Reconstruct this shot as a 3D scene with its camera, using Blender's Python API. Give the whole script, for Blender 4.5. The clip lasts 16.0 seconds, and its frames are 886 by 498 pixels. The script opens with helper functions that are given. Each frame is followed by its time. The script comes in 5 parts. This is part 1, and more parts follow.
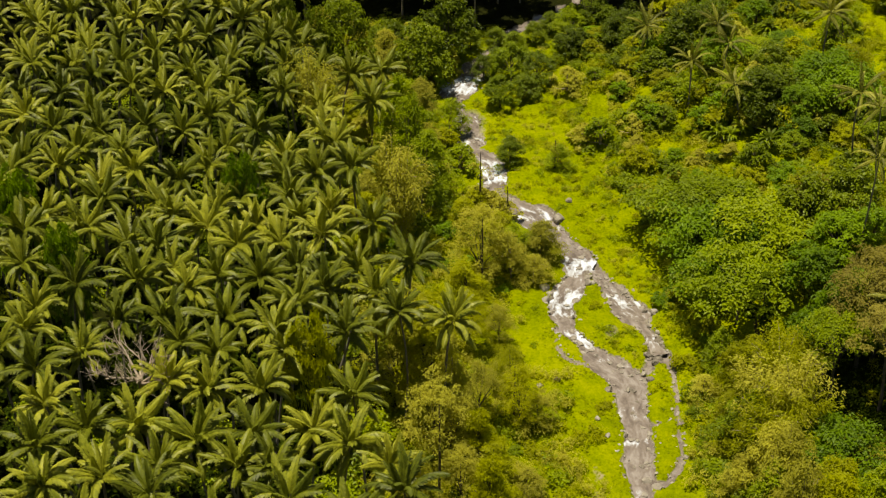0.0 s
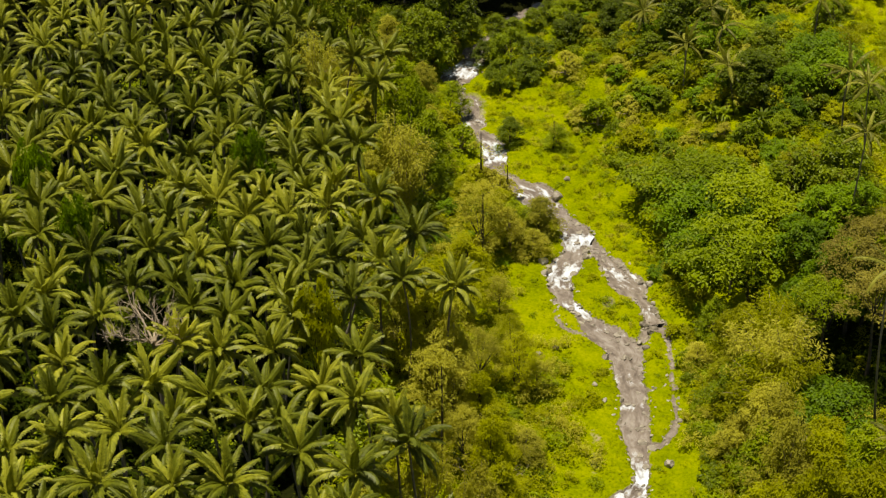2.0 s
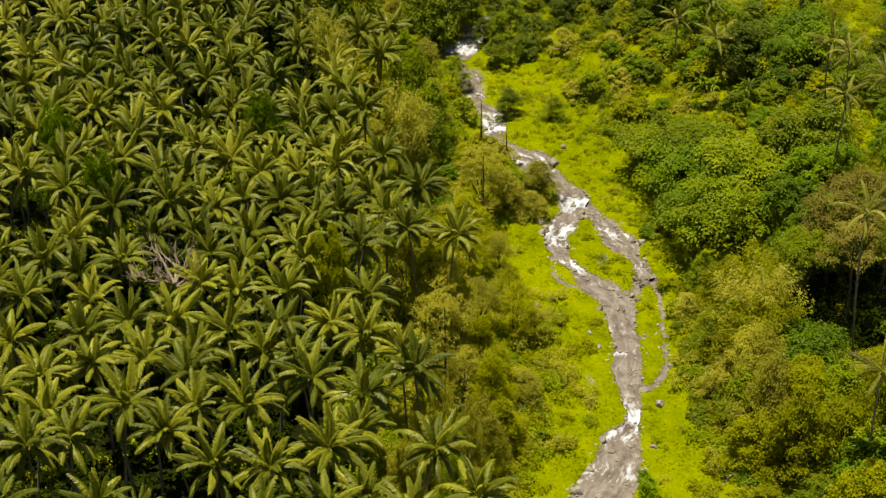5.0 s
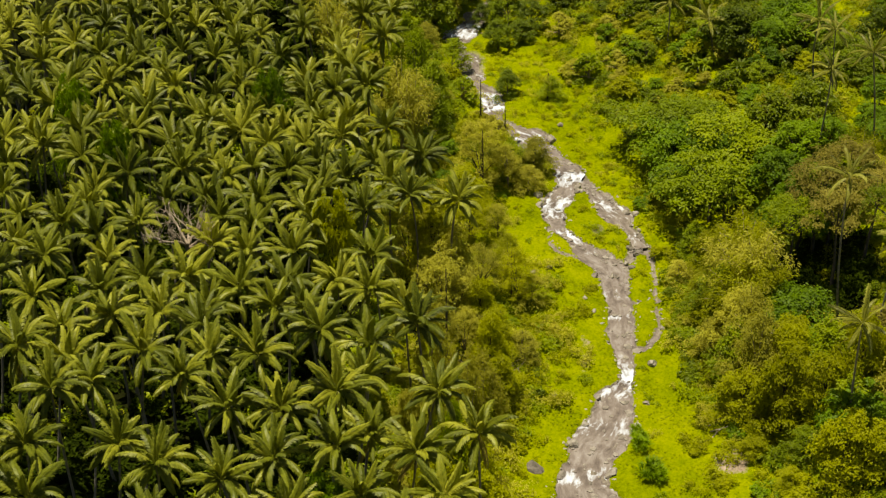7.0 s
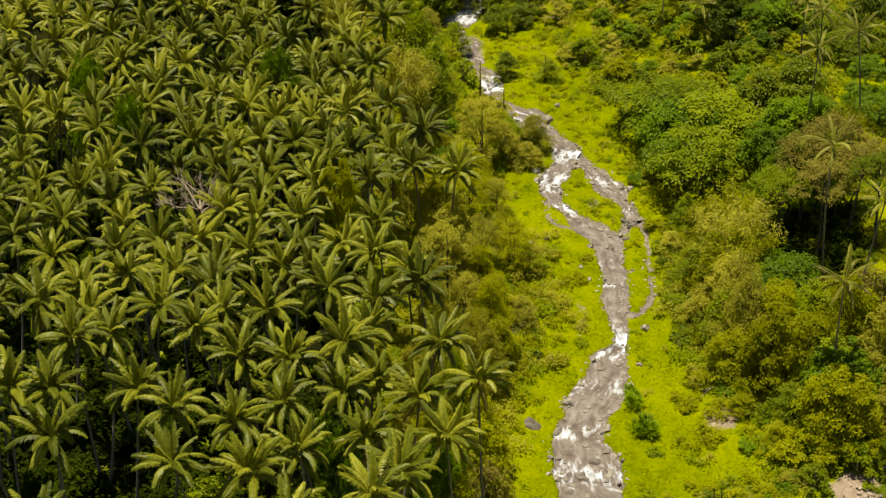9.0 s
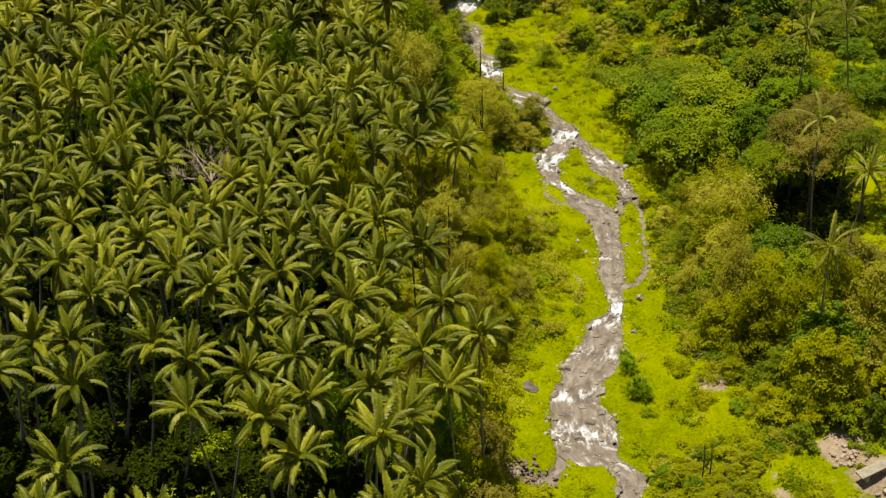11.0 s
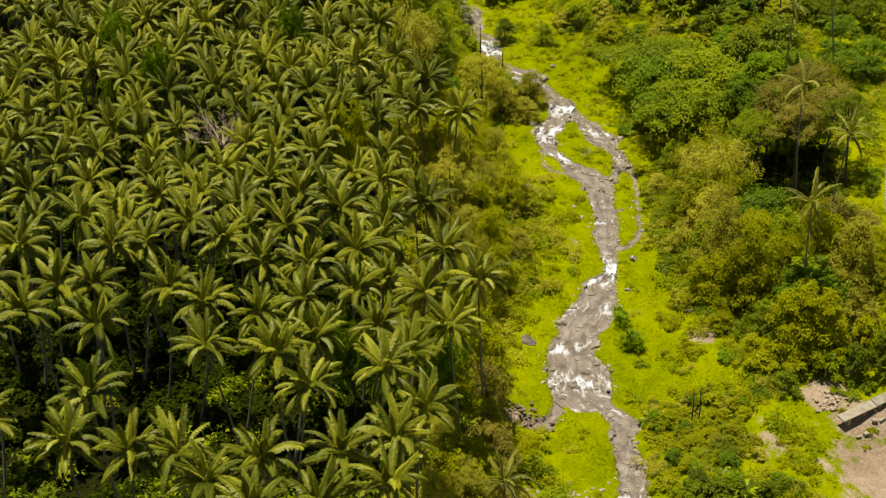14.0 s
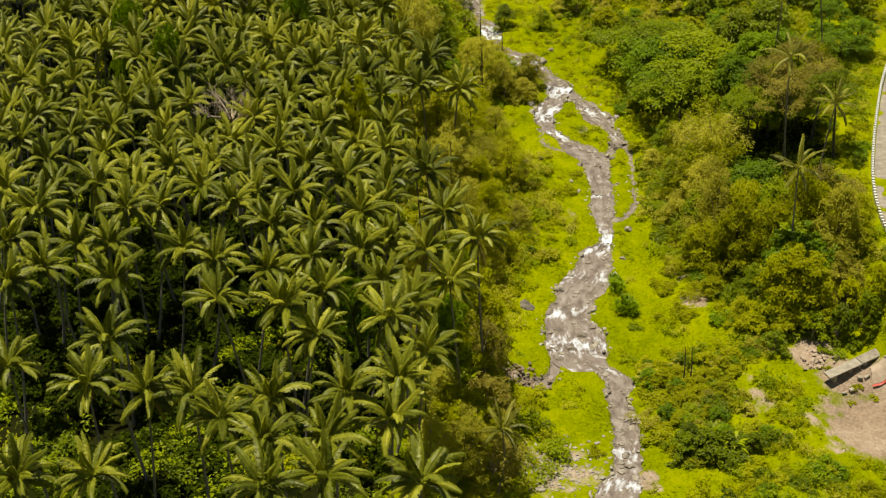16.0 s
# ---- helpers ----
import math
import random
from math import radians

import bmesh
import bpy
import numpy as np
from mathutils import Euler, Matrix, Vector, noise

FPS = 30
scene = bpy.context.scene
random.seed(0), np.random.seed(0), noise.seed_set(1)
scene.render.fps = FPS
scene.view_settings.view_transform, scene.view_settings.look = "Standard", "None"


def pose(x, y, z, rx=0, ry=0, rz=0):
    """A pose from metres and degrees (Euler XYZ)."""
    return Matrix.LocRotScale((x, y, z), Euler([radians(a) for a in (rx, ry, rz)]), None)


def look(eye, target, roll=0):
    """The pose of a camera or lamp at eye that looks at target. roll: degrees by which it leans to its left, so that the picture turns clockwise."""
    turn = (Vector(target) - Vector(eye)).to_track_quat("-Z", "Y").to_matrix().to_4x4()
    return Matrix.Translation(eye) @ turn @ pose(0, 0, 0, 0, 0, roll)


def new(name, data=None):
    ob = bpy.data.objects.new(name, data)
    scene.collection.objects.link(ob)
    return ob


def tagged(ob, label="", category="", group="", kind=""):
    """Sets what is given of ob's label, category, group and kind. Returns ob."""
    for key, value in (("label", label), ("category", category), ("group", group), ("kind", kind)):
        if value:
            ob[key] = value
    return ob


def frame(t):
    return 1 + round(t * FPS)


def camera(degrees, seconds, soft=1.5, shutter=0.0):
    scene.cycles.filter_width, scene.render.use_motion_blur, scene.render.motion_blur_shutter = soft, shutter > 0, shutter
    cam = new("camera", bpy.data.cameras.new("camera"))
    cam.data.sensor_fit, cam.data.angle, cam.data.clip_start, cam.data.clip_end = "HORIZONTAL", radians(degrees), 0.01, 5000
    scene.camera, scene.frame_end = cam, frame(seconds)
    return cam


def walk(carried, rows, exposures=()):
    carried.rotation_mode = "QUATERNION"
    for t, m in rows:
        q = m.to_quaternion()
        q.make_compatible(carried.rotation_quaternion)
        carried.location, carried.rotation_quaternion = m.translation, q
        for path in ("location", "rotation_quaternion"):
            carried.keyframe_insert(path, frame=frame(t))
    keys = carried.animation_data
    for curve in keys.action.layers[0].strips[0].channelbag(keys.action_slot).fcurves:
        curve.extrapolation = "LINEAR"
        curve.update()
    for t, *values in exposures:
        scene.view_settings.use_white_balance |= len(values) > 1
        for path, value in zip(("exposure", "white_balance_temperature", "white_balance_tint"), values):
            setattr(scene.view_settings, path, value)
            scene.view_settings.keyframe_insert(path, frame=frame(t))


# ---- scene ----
cam = camera(30.0, 16.0, 1.25)
# seconds, eye x y z, pitch, roll, yaw
ROWS = [
    (0.0, 0.0, 0.0, 123.03, -32.846, 0.0, -0.0),
    (0.5, 0.02, -2.02, 123.13, -32.818, -0.056, 0.023),
    (1.0, 0.01, -3.93, 123.2, -32.781, -0.104, 0.042),
    (1.5, -0.01, -5.82, 123.23, -32.735, -0.145, 0.055),
    (2.0, -0.04, -7.77, 123.26, -32.683, -0.18, 0.065),
    (2.5, -0.09, -9.79, 123.29, -32.625, -0.208, 0.07),
    (3.0, -0.15, -11.92, 123.31, -32.563, -0.231, 0.072),
    (3.5, -0.22, -14.13, 123.34, -32.498, -0.248, 0.071),
    (4.0, -0.28, -16.44, 123.36, -32.431, -0.26, 0.068),
    (4.5, -0.35, -18.81, 123.37, -32.363, -0.267, 0.062),
    (5.0, -0.42, -21.23, 123.39, -32.294, -0.271, 0.054),
    (5.5, -0.49, -23.7, 123.4, -32.226, -0.271, 0.045),
    (6.0, -0.56, -26.18, 123.42, -32.158, -0.268, 0.034),
    (6.5, -0.63, -28.67, 123.43, -32.092, -0.263, 0.024),
    (7.0, -0.7, -31.15, 123.45, -32.027, -0.256, 0.013),
    (7.5, -0.76, -33.62, 123.48, -31.965, -0.249, 0.002),
    (8.0, -0.83, -36.07, 123.52, -31.904, -0.242, -0.008),
    (8.5, -0.9, -38.49, 123.57, -31.845, -0.236, -0.017),
    (9.0, -0.97, -40.88, 123.63, -31.788, -0.231, -0.024),
    (9.5, -1.04, -43.23, 123.69, -31.733, -0.229, -0.029),
    (10.0, -1.1, -45.54, 123.76, -31.679, -0.23, -0.032),
    (10.5, -1.16, -47.79, 123.83, -31.626, -0.236, -0.031),
    (11.0, -1.21, -49.98, 123.88, -31.574, -0.247, -0.027),
    (11.5, -1.24, -52.11, 123.92, -31.521, -0.264, -0.019),
    (12.0, -1.26, -54.17, 123.92, -31.468, -0.288, -0.006),
    (12.5, -1.25, -56.17, 123.88, -31.412, -0.321, 0.011),
    (13.0, -1.21, -58.12, 123.8, -31.354, -0.364, 0.034),
    (13.5, -1.14, -60.04, 123.67, -31.292, -0.417, 0.063),
    (14.0, -1.05, -61.98, 123.51, -31.225, -0.483, 0.098),
    (14.5, -0.93, -64.02, 123.32, -31.152, -0.561, 0.141),
    (15.0, -0.79, -66.25, 123.13, -31.071, -0.654, 0.19),
    (15.5, -0.65, -68.84, 123.01, -30.981, -0.762, 0.247),
    (16.0, -0.53, -72.0, 123.03, -30.879, -0.888, 0.313),
]
walk(cam, [(t, look((x, y, z), (x - math.sin(radians(yaw)) * math.cos(radians(pitch)), y + math.cos(radians(yaw)) * math.cos(radians(pitch)), z + math.sin(radians(pitch))), roll)) for t, x, y, z, pitch, roll, yaw in ROWS], [(0.0, 0.42, 8000, 3)])

# ---- world, sun ----
SUN = Vector((-0.13, 0.05, 1.0)).normalized()
world = bpy.data.worlds.new("sky")
scene.world = world
world.use_nodes = True
wn = world.node_tree
sky = wn.nodes.new("ShaderNodeTexSky")
sky.sky_type, sky.sun_disc = "NISHITA", False
sky.sun_elevation = math.asin(SUN.z)
sky.sun_rotation = math.atan2(SUN.x, SUN.y)
wn.nodes["Background"].inputs["Strength"].default_value = 0.046
wn.links.new(sky.outputs[0], wn.nodes["Background"].inputs["Color"])
sun_data = bpy.data.lights.new("sun", "SUN")
sun_data.energy, sun_data.angle, sun_data.color = 4.8, radians(0.5), (1.0, 0.97, 0.90)
sun = new("sun", sun_data)
sun.matrix_world = look(tuple(SUN * 300), (0, 0, 0))


# ---- materials ----
def shader(name, rough=0.6):
    m = bpy.data.materials.new(name)
    m.use_nodes = True
    b = m.node_tree.nodes["Principled BSDF"]
    b.inputs["Roughness"].default_value = rough
    return m, m.node_tree, b


def node(nt, kind, **put):
    n = nt.nodes.new(kind)
    for key, value in put.items():
        n.inputs[key].default_value = value
    return n


def noise_at(nt, vec, scale, detail=3.0, rough=0.55, twist=0.0):
    n = node(nt, "ShaderNodeTexNoise", Scale=scale, Detail=detail, Roughness=rough, Distortion=twist)
    if vec is not None:
        nt.links.new(vec, n.inputs["Vector"])
    return n.outputs["Fac"]


def ramp(nt, fac, stops):
    r = nt.nodes.new("ShaderNodeValToRGB")
    e = r.color_ramp.elements
    while len(e) < len(stops):
        e.new(0.5)
    for el, (pos, col) in zip(e, stops):
        el.position, el.color = pos, (*col, 1)
    nt.links.new(fac, r.inputs["Fac"])
    return r.outputs["Color"]


def mix(nt, fac, a, b, mode="MIX"):
    m = nt.nodes.new("ShaderNodeMix")
    m.data_type, m.blend_type = "RGBA", mode
    for sock, val in ((m.inputs[0], fac), (m.inputs[6], a), (m.inputs[7], b)):
        if isinstance(val, bpy.types.NodeSocket):
            nt.links.new(val, sock)
        else:
            sock.default_value = (*val, 1) if isinstance(val, tuple) else val
    return m.outputs[2]


def calc(nt, op, a, b=0.0):
    m = nt.nodes.new("ShaderNodeMath")
    m.operation = op
    m.use_clamp = op == "MULTIPLY_ADD"
    for sock, val in ((m.inputs[0], a), (m.inputs[1], b)):
        if isinstance(val, bpy.types.NodeSocket):
            nt.links.new(val, sock)
        else:
            sock.default_value = val
    return m.outputs[0]


def bump(nt, bsdf, height, strength=0.5, dist=0.1):
    b = node(nt, "ShaderNodeBump", Strength=strength, Distance=dist)
    nt.links.new(height, b.inputs["Height"])
    nt.links.new(b.outputs[0], bsdf.inputs["Normal"])


def foliage(name, dark, mid, light, rough=0.5, through_light=0.3, patch=0.12, gloss=0.22):
    """Leaves: colour varies leaf by leaf, plant by plant and in patches; light passes through."""
    m, nt, b = shader(name, rough)
    geo = nt.nodes.new("ShaderNodeNewGeometry")
    info = nt.nodes.new("ShaderNodeObjectInfo")
    pos = geo.outputs["Position"]
    leaf = geo.outputs["Random Per Island"]
    big = noise_at(nt, pos, patch, 2)
    f = calc(nt, "ADD", calc(nt, "MULTIPLY", leaf, 0.24), calc(nt, "MULTIPLY", info.outputs["Random"], 0.58))
    f = calc(nt, "ADD", f, calc(nt, "MULTIPLY", calc(nt, "SUBTRACT", big, 0.38), 0.70))
    f = calc(nt, "ADD", f, calc(nt, "MULTIPLY", calc(nt, "SUBTRACT", noise_at(nt, pos, 0.85, 2), 0.5), 0.55))
    col = ramp(nt, f, [(0.05, dark), (0.5, mid), (1.0, light)])
    nt.links.new(col, b.inputs["Base Color"])
    b.inputs["Specular IOR Level"].default_value = gloss
    tr = nt.nodes.new("ShaderNodeBsdfTranslucent")
    nt.links.new(mix(nt, 1.0, col, (1.0, 1.0, 0.45), "MULTIPLY"), tr.inputs["Color"])
    ms = nt.nodes.new("ShaderNodeMixShader")
    ms.inputs[0].default_value = through_light
    nt.links.new(b.outputs[0], ms.inputs[1])
    nt.links.new(tr.outputs[0], ms.inputs[2])
    nt.links.new(ms.outputs[0], nt.nodes["Material Output"].inputs["Surface"])
    return m


PALM = foliage("palm_leaf", (0.078, 0.098, 0.007), (0.190, 0.210, 0.013), (0.420, 0.412, 0.038), 0.48, 0.28, 0.05, 0.34)
PALM_THIN = foliage("palm_leaf_olive", (0.075, 0.080, 0.010), (0.200, 0.200, 0.022), (0.400, 0.385, 0.060), 0.5, 0.26, 0.05, 0.3)
PALM_DRY = foliage("palm_leaf_yellowing", (0.11, 0.085, 0.015), (0.24, 0.18, 0.03), (0.36, 0.28, 0.06), 0.5, 0.2, 0.05)
LEAF_DARK = foliage("leaf_dark", (0.050, 0.072, 0.003), (0.130, 0.175, 0.004), (0.240, 0.295, 0.007), 0.45, 0.38)
LEAF_MID = foliage("leaf_fresh", (0.105, 0.145, 0.003), (0.232, 0.300, 0.005), (0.370, 0.425, 0.009), 0.5, 0.44)
LEAF_YELLOW = foliage("leaf_yellow_green", (0.220, 0.232, 0.003), (0.365, 0.380, 0.006), (0.480, 0.485, 0.012), 0.55, 0.52)
# undergrowth's shade is painted into this leaf colour; dark climbers share it
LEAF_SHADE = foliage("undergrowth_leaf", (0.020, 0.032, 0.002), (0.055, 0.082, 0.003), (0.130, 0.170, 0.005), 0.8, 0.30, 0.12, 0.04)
LEAF_OLIVE = foliage("leaf_olive", (0.270, 0.262, 0.026), (0.425, 0.402, 0.042), (0.560, 0.528, 0.066), 0.6, 0.5)
LEAF_BROWN = foliage("leaf_brown_olive", (0.16, 0.135, 0.020), (0.27, 0.235, 0.035), (0.38, 0.33, 0.055), 0.6, 0.4)
LEAF_LIME = foliage("leaf_bright", (0.078, 0.140, 0.003), (0.168, 0.268, 0.004), (0.280, 0.395, 0.008), 0.5, 0.44)
HERB = foliage("meadow_leaf", (0.125, 0.152, 0.001), (0.172, 0.205, 0.002), (0.228, 0.258, 0.004), 0.65, 0.45, 0.10, 0.1)


def bark(name, a, b_):
    m, nt, b = shader(name, 0.85)
    geo = nt.nodes.new("ShaderNodeNewGeometry")
    n = noise_at(nt, geo.outputs["Position"], 2.2, 5)
    nt.links.new(ramp(nt, n, [(0.3, a), (0.7, b_)]), b.inputs["Base Color"])
    bump(nt, b, noise_at(nt, geo.outputs["Position"], 9, 4), 0.6, 0.05)
    return m


BARK_PALM = bark("palm_bark", (0.10, 0.085, 0.065), (0.24, 0.21, 0.17))
BARK = bark("dark_bark", (0.030, 0.024, 0.017), (0.10, 0.08, 0.055))
BARK_DEAD = bark("bleached_wood", (0.20, 0.15, 0.11), (0.40, 0.32, 0.24))


def stone(name, a, b_, c):
    m, nt, b = shader(name, 0.8)
    geo = nt.nodes.new("ShaderNodeNewGeometry")
    info = nt.nodes.new("ShaderNodeObjectInfo")
    pos = geo.outputs["Position"]
    n = calc(nt, "ADD", calc(nt, "MULTIPLY", noise_at(nt, pos, 1.4, 6), 0.75), calc(nt, "MULTIPLY", info.outputs["Random"], 0.3))
    nt.links.new(ramp(nt, n, [(0.25, a), (0.5, b_), (0.8, c)]), b.inputs["Base Color"])
    bump(nt, b, noise_at(nt, pos, 6, 5), 0.7, 0.12)
    return m


ROCK = stone("river_rock", (0.09, 0.075, 0.06), (0.21, 0.18, 0.15), (0.40, 0.36, 0.31))
ROCK_DARK = stone("wet_brown_rubble", (0.11, 0.078, 0.055), (0.24, 0.175, 0.125), (0.40, 0.32, 0.25))
SOIL = stone("bare_soil", (0.20, 0.15, 0.11), (0.33, 0.255, 0.195), (0.45, 0.36, 0.29))
CONCRETE = stone("weathered_concrete", (0.17, 0.145, 0.115), (0.29, 0.255, 0.21), (0.42, 0.38, 0.32))


def ground_material():
    m, nt, b = shader("ground", 0.95)
    b.inputs["Specular IOR Level"].default_value = 0.04
    geo = nt.nodes.new("ShaderNodeNewGeometry")
    pos = geo.outputs["Position"]
    at = {}
    for key in ("bed", "soil", "shade_litter"):
        a = nt.nodes.new("ShaderNodeAttribute")
        a.attribute_name = key
        at[key] = a.outputs["Fac"]
    fine, mid_, big = noise_at(nt, pos, 2.6, 5), noise_at(nt, pos, 0.45, 4), noise_at(nt, pos, 0.07, 3)
    f = calc(nt, "ADD", calc(nt, "MULTIPLY", fine, 0.4), calc(nt, "ADD", calc(nt, "MULTIPLY", mid_, 0.35), calc(nt, "MULTIPLY", big, 0.35)))
    green = ramp(nt, f, [(0.38, (0.098, 0.126, 0.002)), (0.52, (0.160, 0.192, 0.002)), (0.66, (0.240, 0.256, 0.006))])
    dirt = ramp(nt, f, [(0.35, (0.14, 0.100, 0.070)), (0.55, (0.28, 0.210, 0.155)), (0.75, (0.42, 0.34, 0.27))])
    gravel = ramp(nt, f, [(0.35, (0.10, 0.083, 0.064)), (0.55, (0.19, 0.16, 0.13)), (0.75, (0.33, 0.29, 0.24))])
    # litter near black: shade of palms and trees painted into the ground colour
    shaded_litter = ramp(nt, f, [(0.35, (0.005, 0.006, 0.001)), (0.55, (0.012, 0.014, 0.002)), (0.75, (0.028, 0.030, 0.004))])

    def edge(key, wobble):
        e = calc(nt, "ADD", at[key], calc(nt, "MULTIPLY", calc(nt, "SUBTRACT", mid_, 0.5), wobble))
        r = node(nt, "ShaderNodeMapRange")
        nt.links.new(e, r.inputs[0])
        r.inputs[1].default_value, r.inputs[2].default_value = 0.40, 0.60
        return r.outputs[0]

    col = mix(nt, edge("shade_litter", 0.8), green, shaded_litter)
    col = mix(nt, edge("soil", 1.2), col, dirt)
    col = mix(nt, edge("bed", 0.5), col, gravel)
    nt.links.new(col, b.inputs["Base Color"])
    bump(nt, b, calc(nt, "ADD", fine, mid_), 0.9, 0.35)
    return m


def water_material():
    m, nt, b = shader("stream_water", 0.12)
    a = nt.nodes.new("ShaderNodeAttribute")
    a.attribute_name = "rapid"
    flow = nt.nodes.new("ShaderNodeCombineXYZ")
    for k, key in enumerate(("down_stream", "across_stream")):
        c = nt.nodes.new("ShaderNodeAttribute")
        c.attribute_name = key
        nt.links.new(c.outputs["Fac"], flow.inputs[k])
    mp = node(nt, "ShaderNodeMapping", Scale=(0.36, 0.9, 1.0))
    nt.links.new(flow.outputs[0], mp.inputs[0])
    streak = noise_at(nt, mp.outputs[0], 1.15, 6, 0.64, 0.25)
    fine = noise_at(nt, mp.outputs[0], 4.6, 5, 0.6)
    f = calc(nt, "ADD", calc(nt, "MULTIPLY", streak, 0.84), calc(nt, "MULTIPLY", fine, 0.16))
    f = calc(nt, "ADD", f, calc(nt, "MULTIPLY", calc(nt, "SUBTRACT", a.outputs["Fac"], 0.5), 0.36))
    r = node(nt, "ShaderNodeMapRange")
    nt.links.new(f, r.inputs[0])
    r.inputs[1].default_value, r.inputs[2].default_value = 0.560, 0.74
    foam = r.outputs[0]
    murk = ramp(nt, streak, [(0.3, (0.090, 0.070, 0.058)), (0.48, (0.185, 0.150, 0.130)), (0.62, (0.27, 0.235, 0.215))])
    nt.links.new(mix(nt, foam, murk, (0.58, 0.64, 0.76)), b.inputs["Base Color"])
    nt.links.new(calc(nt, "ADD", calc(nt, "MULTIPLY", foam, 0.45), 0.22), b.inputs["Roughness"])
    bump(nt, b, calc(nt, "ADD", streak, calc(nt, "MULTIPLY", fine, 0.5)), 0.35, 0.20)
    return m


# ---- plan: channels as (x, y, width), terrain ----
HEAD = [(60, 330, 3), (40, 300, 1.6), (22, 270, 1.6), (10.1, 257.9, 3.2), (9.5, 256.1, 1.5), (7.8, 252.4, 1.2), (5.9, 249.1, 1.6), (4.9, 246.6, 4.0), (5.0, 244.5, 3.7), (4.7, 242.6, 4.2), (3.7, 240.8, 4.8), (2.7, 238.8, 6.3)]
UPPER = HEAD + [(2.0, 236.8, 5.5), (2.0, 235.2, 2.5), (2.5, 233.3, 1.2), (2.8, 230.6, 1.5), (4.0, 228.5, 3.2), (3.8, 226.1, 3.9), (4.1, 223.1, 3.3), (4.5, 220.6, 4.3), (4.4, 218.6, 2.4), (6.1, 216.7, 3.6), (7.1, 214.6, 4.2), (7.8, 211.2, 3.8),
                (7.6, 208.3, 3.7), (7.5, 206.0, 2.3), (9.3, 203.9, 2.9), (10.7, 201.8, 4.6), (13.0, 199.6, 6.5), (13.7, 197.6, 5.3), (14.6, 196.0, 4.8), (15.6, 194.5, 3.8), (16.8, 193.0, 2.8), (17.7, 190.9, 3.6), (18.4, 188.9, 4.8), (18.7, 186.6, 5.1)]
FORK = [(18.0, 186.6, 3.4), (17.9, 183.9, 3.2), (17.4, 182.2, 3.6), (16.7, 180.9, 4.5), (16.1, 179.3, 4.3), (15.5, 178.1, 3.5), (15.3, 175.2, 3.6), (15.8, 173.6, 2.8), (16.0, 171.6, 2.5), (17.2, 169.7, 2.1), (18.1, 168.1, 2.4), (19.1, 166.2, 3.6),
        (20.4, 164.3, 4.7), (21.6, 162.8, 4.8)]
MIDDLE = [(21.6, 162.8, 4.8), (22.6, 161.0, 5.1), (22.6, 158.9, 4.4), (22.7, 154.0, 3.7), (23.0, 151.2, 3.4), (22.6, 147.8, 4.0), (22.3, 143.8, 3.7), (22.5, 140.5, 2.6), (22.4, 137.3, 2.1), (22.2, 135.2, 2.0), (21.3, 133.7, 3.1), (20.4, 131.9, 4.7),
          (20.0, 129.5, 5.1), (19.5, 127.2, 5.8), (18.7, 124.9, 6.8), (17.8, 123.2, 7.1), (16.8, 121.4, 6.0), (16.2, 118.4, 5.4)]
LOWER = [(16.2, 118.4, 5.4), (15.6, 117.1, 6.2), (15.2, 114.7, 6.7), (15.7, 112.6, 7.8), (15.9, 109.9, 8.5), (16.0, 107.7, 8.2), (16.4, 105.8, 6.6), (18.0, 104.5, 3.3), (19.0, 103.2, 2.6), (20.1, 101.7, 3.3), (20.8, 100.2, 4.0), (20.5, 98.7, 3.3),
         (20.1, 97.0, 2.8), (20.3, 95.1, 3.0), (20.7, 92.4, 3.6), (20.6, 88.4, 3.5), (20.3, 85.1, 3.6), (19.9, 81.3, 3.7), (19.0, 79.6, 4.9), (18.5, 77.8, 5.5), (18, 60, 4), (16, 30, 4), (10, -300, 4)]
BRANCH = [(20.5, 185.8, 1.8), (21.0, 183.9, 2.4), (21.6, 182.5, 2.3), (22.5, 181.1, 3.5), (23.1, 179.5, 3.7), (23.3, 177.9, 3.9), (24.1, 176.6, 4.7), (24.8, 175.1, 4.9), (25.1, 173.8, 2.8), (25.9, 171.8, 1.8), (26.4, 169.9, 2.1), (26.8, 168.0, 2.3),
          (27.2, 166.1, 3.2)]
RILL = [(28.1, 166.1, 1.6), (28.3, 162.7, 1.0), (28.2, 158.3, 0.7), (27.9, 153.9, 0.8), (27.7, 149.7, 0.8), (27.5, 146.8, 0.9), (26.8, 144.4, 1.1), (25.5, 142.5, 1.3), (24.0, 141.5, 1.5)]
SPILL = [(25.9, 166.1, 1.3), (25.6, 164.0, 1.3), (24.8, 161.9, 1.1)]
CROSS = [(24.4, 152.3, 0.6), (25.8, 153.1, 0.6), (27.4, 153.7, 0.6)]
LOOP = [(14.6, 172.9, 0.7), (14.3, 170.3, 0.6), (14.4, 167.8, 0.6), (15.2, 165.9, 0.8), (16.5, 164.7, 1.0), (18.0, 164.0, 0.6)]
SIDE_POOL = [(13.0, 106.1, 1.8), (12.9, 104.3, 1.6), (12.4, 102.6, 1.7), (11.6, 100.8, 2.2), (10.7, 99.4, 2.7), (8.7, 99.7, 3.0), (7.3, 99.9, 3.0)]
CHANNELS = [UPPER, FORK, MIDDLE, LOWER, BRANCH, RILL, SPILL, CROSS, LOOP, SIDE_POOL]


def smooth(a, b, v):
    u = np.clip((v - a) / (b - a), 0, 1)
    return u * u * (3 - 2 * u)


SEGMENTS = np.array([(*a, *b) for line in CHANNELS for a, b in zip(line, line[1:])], float)


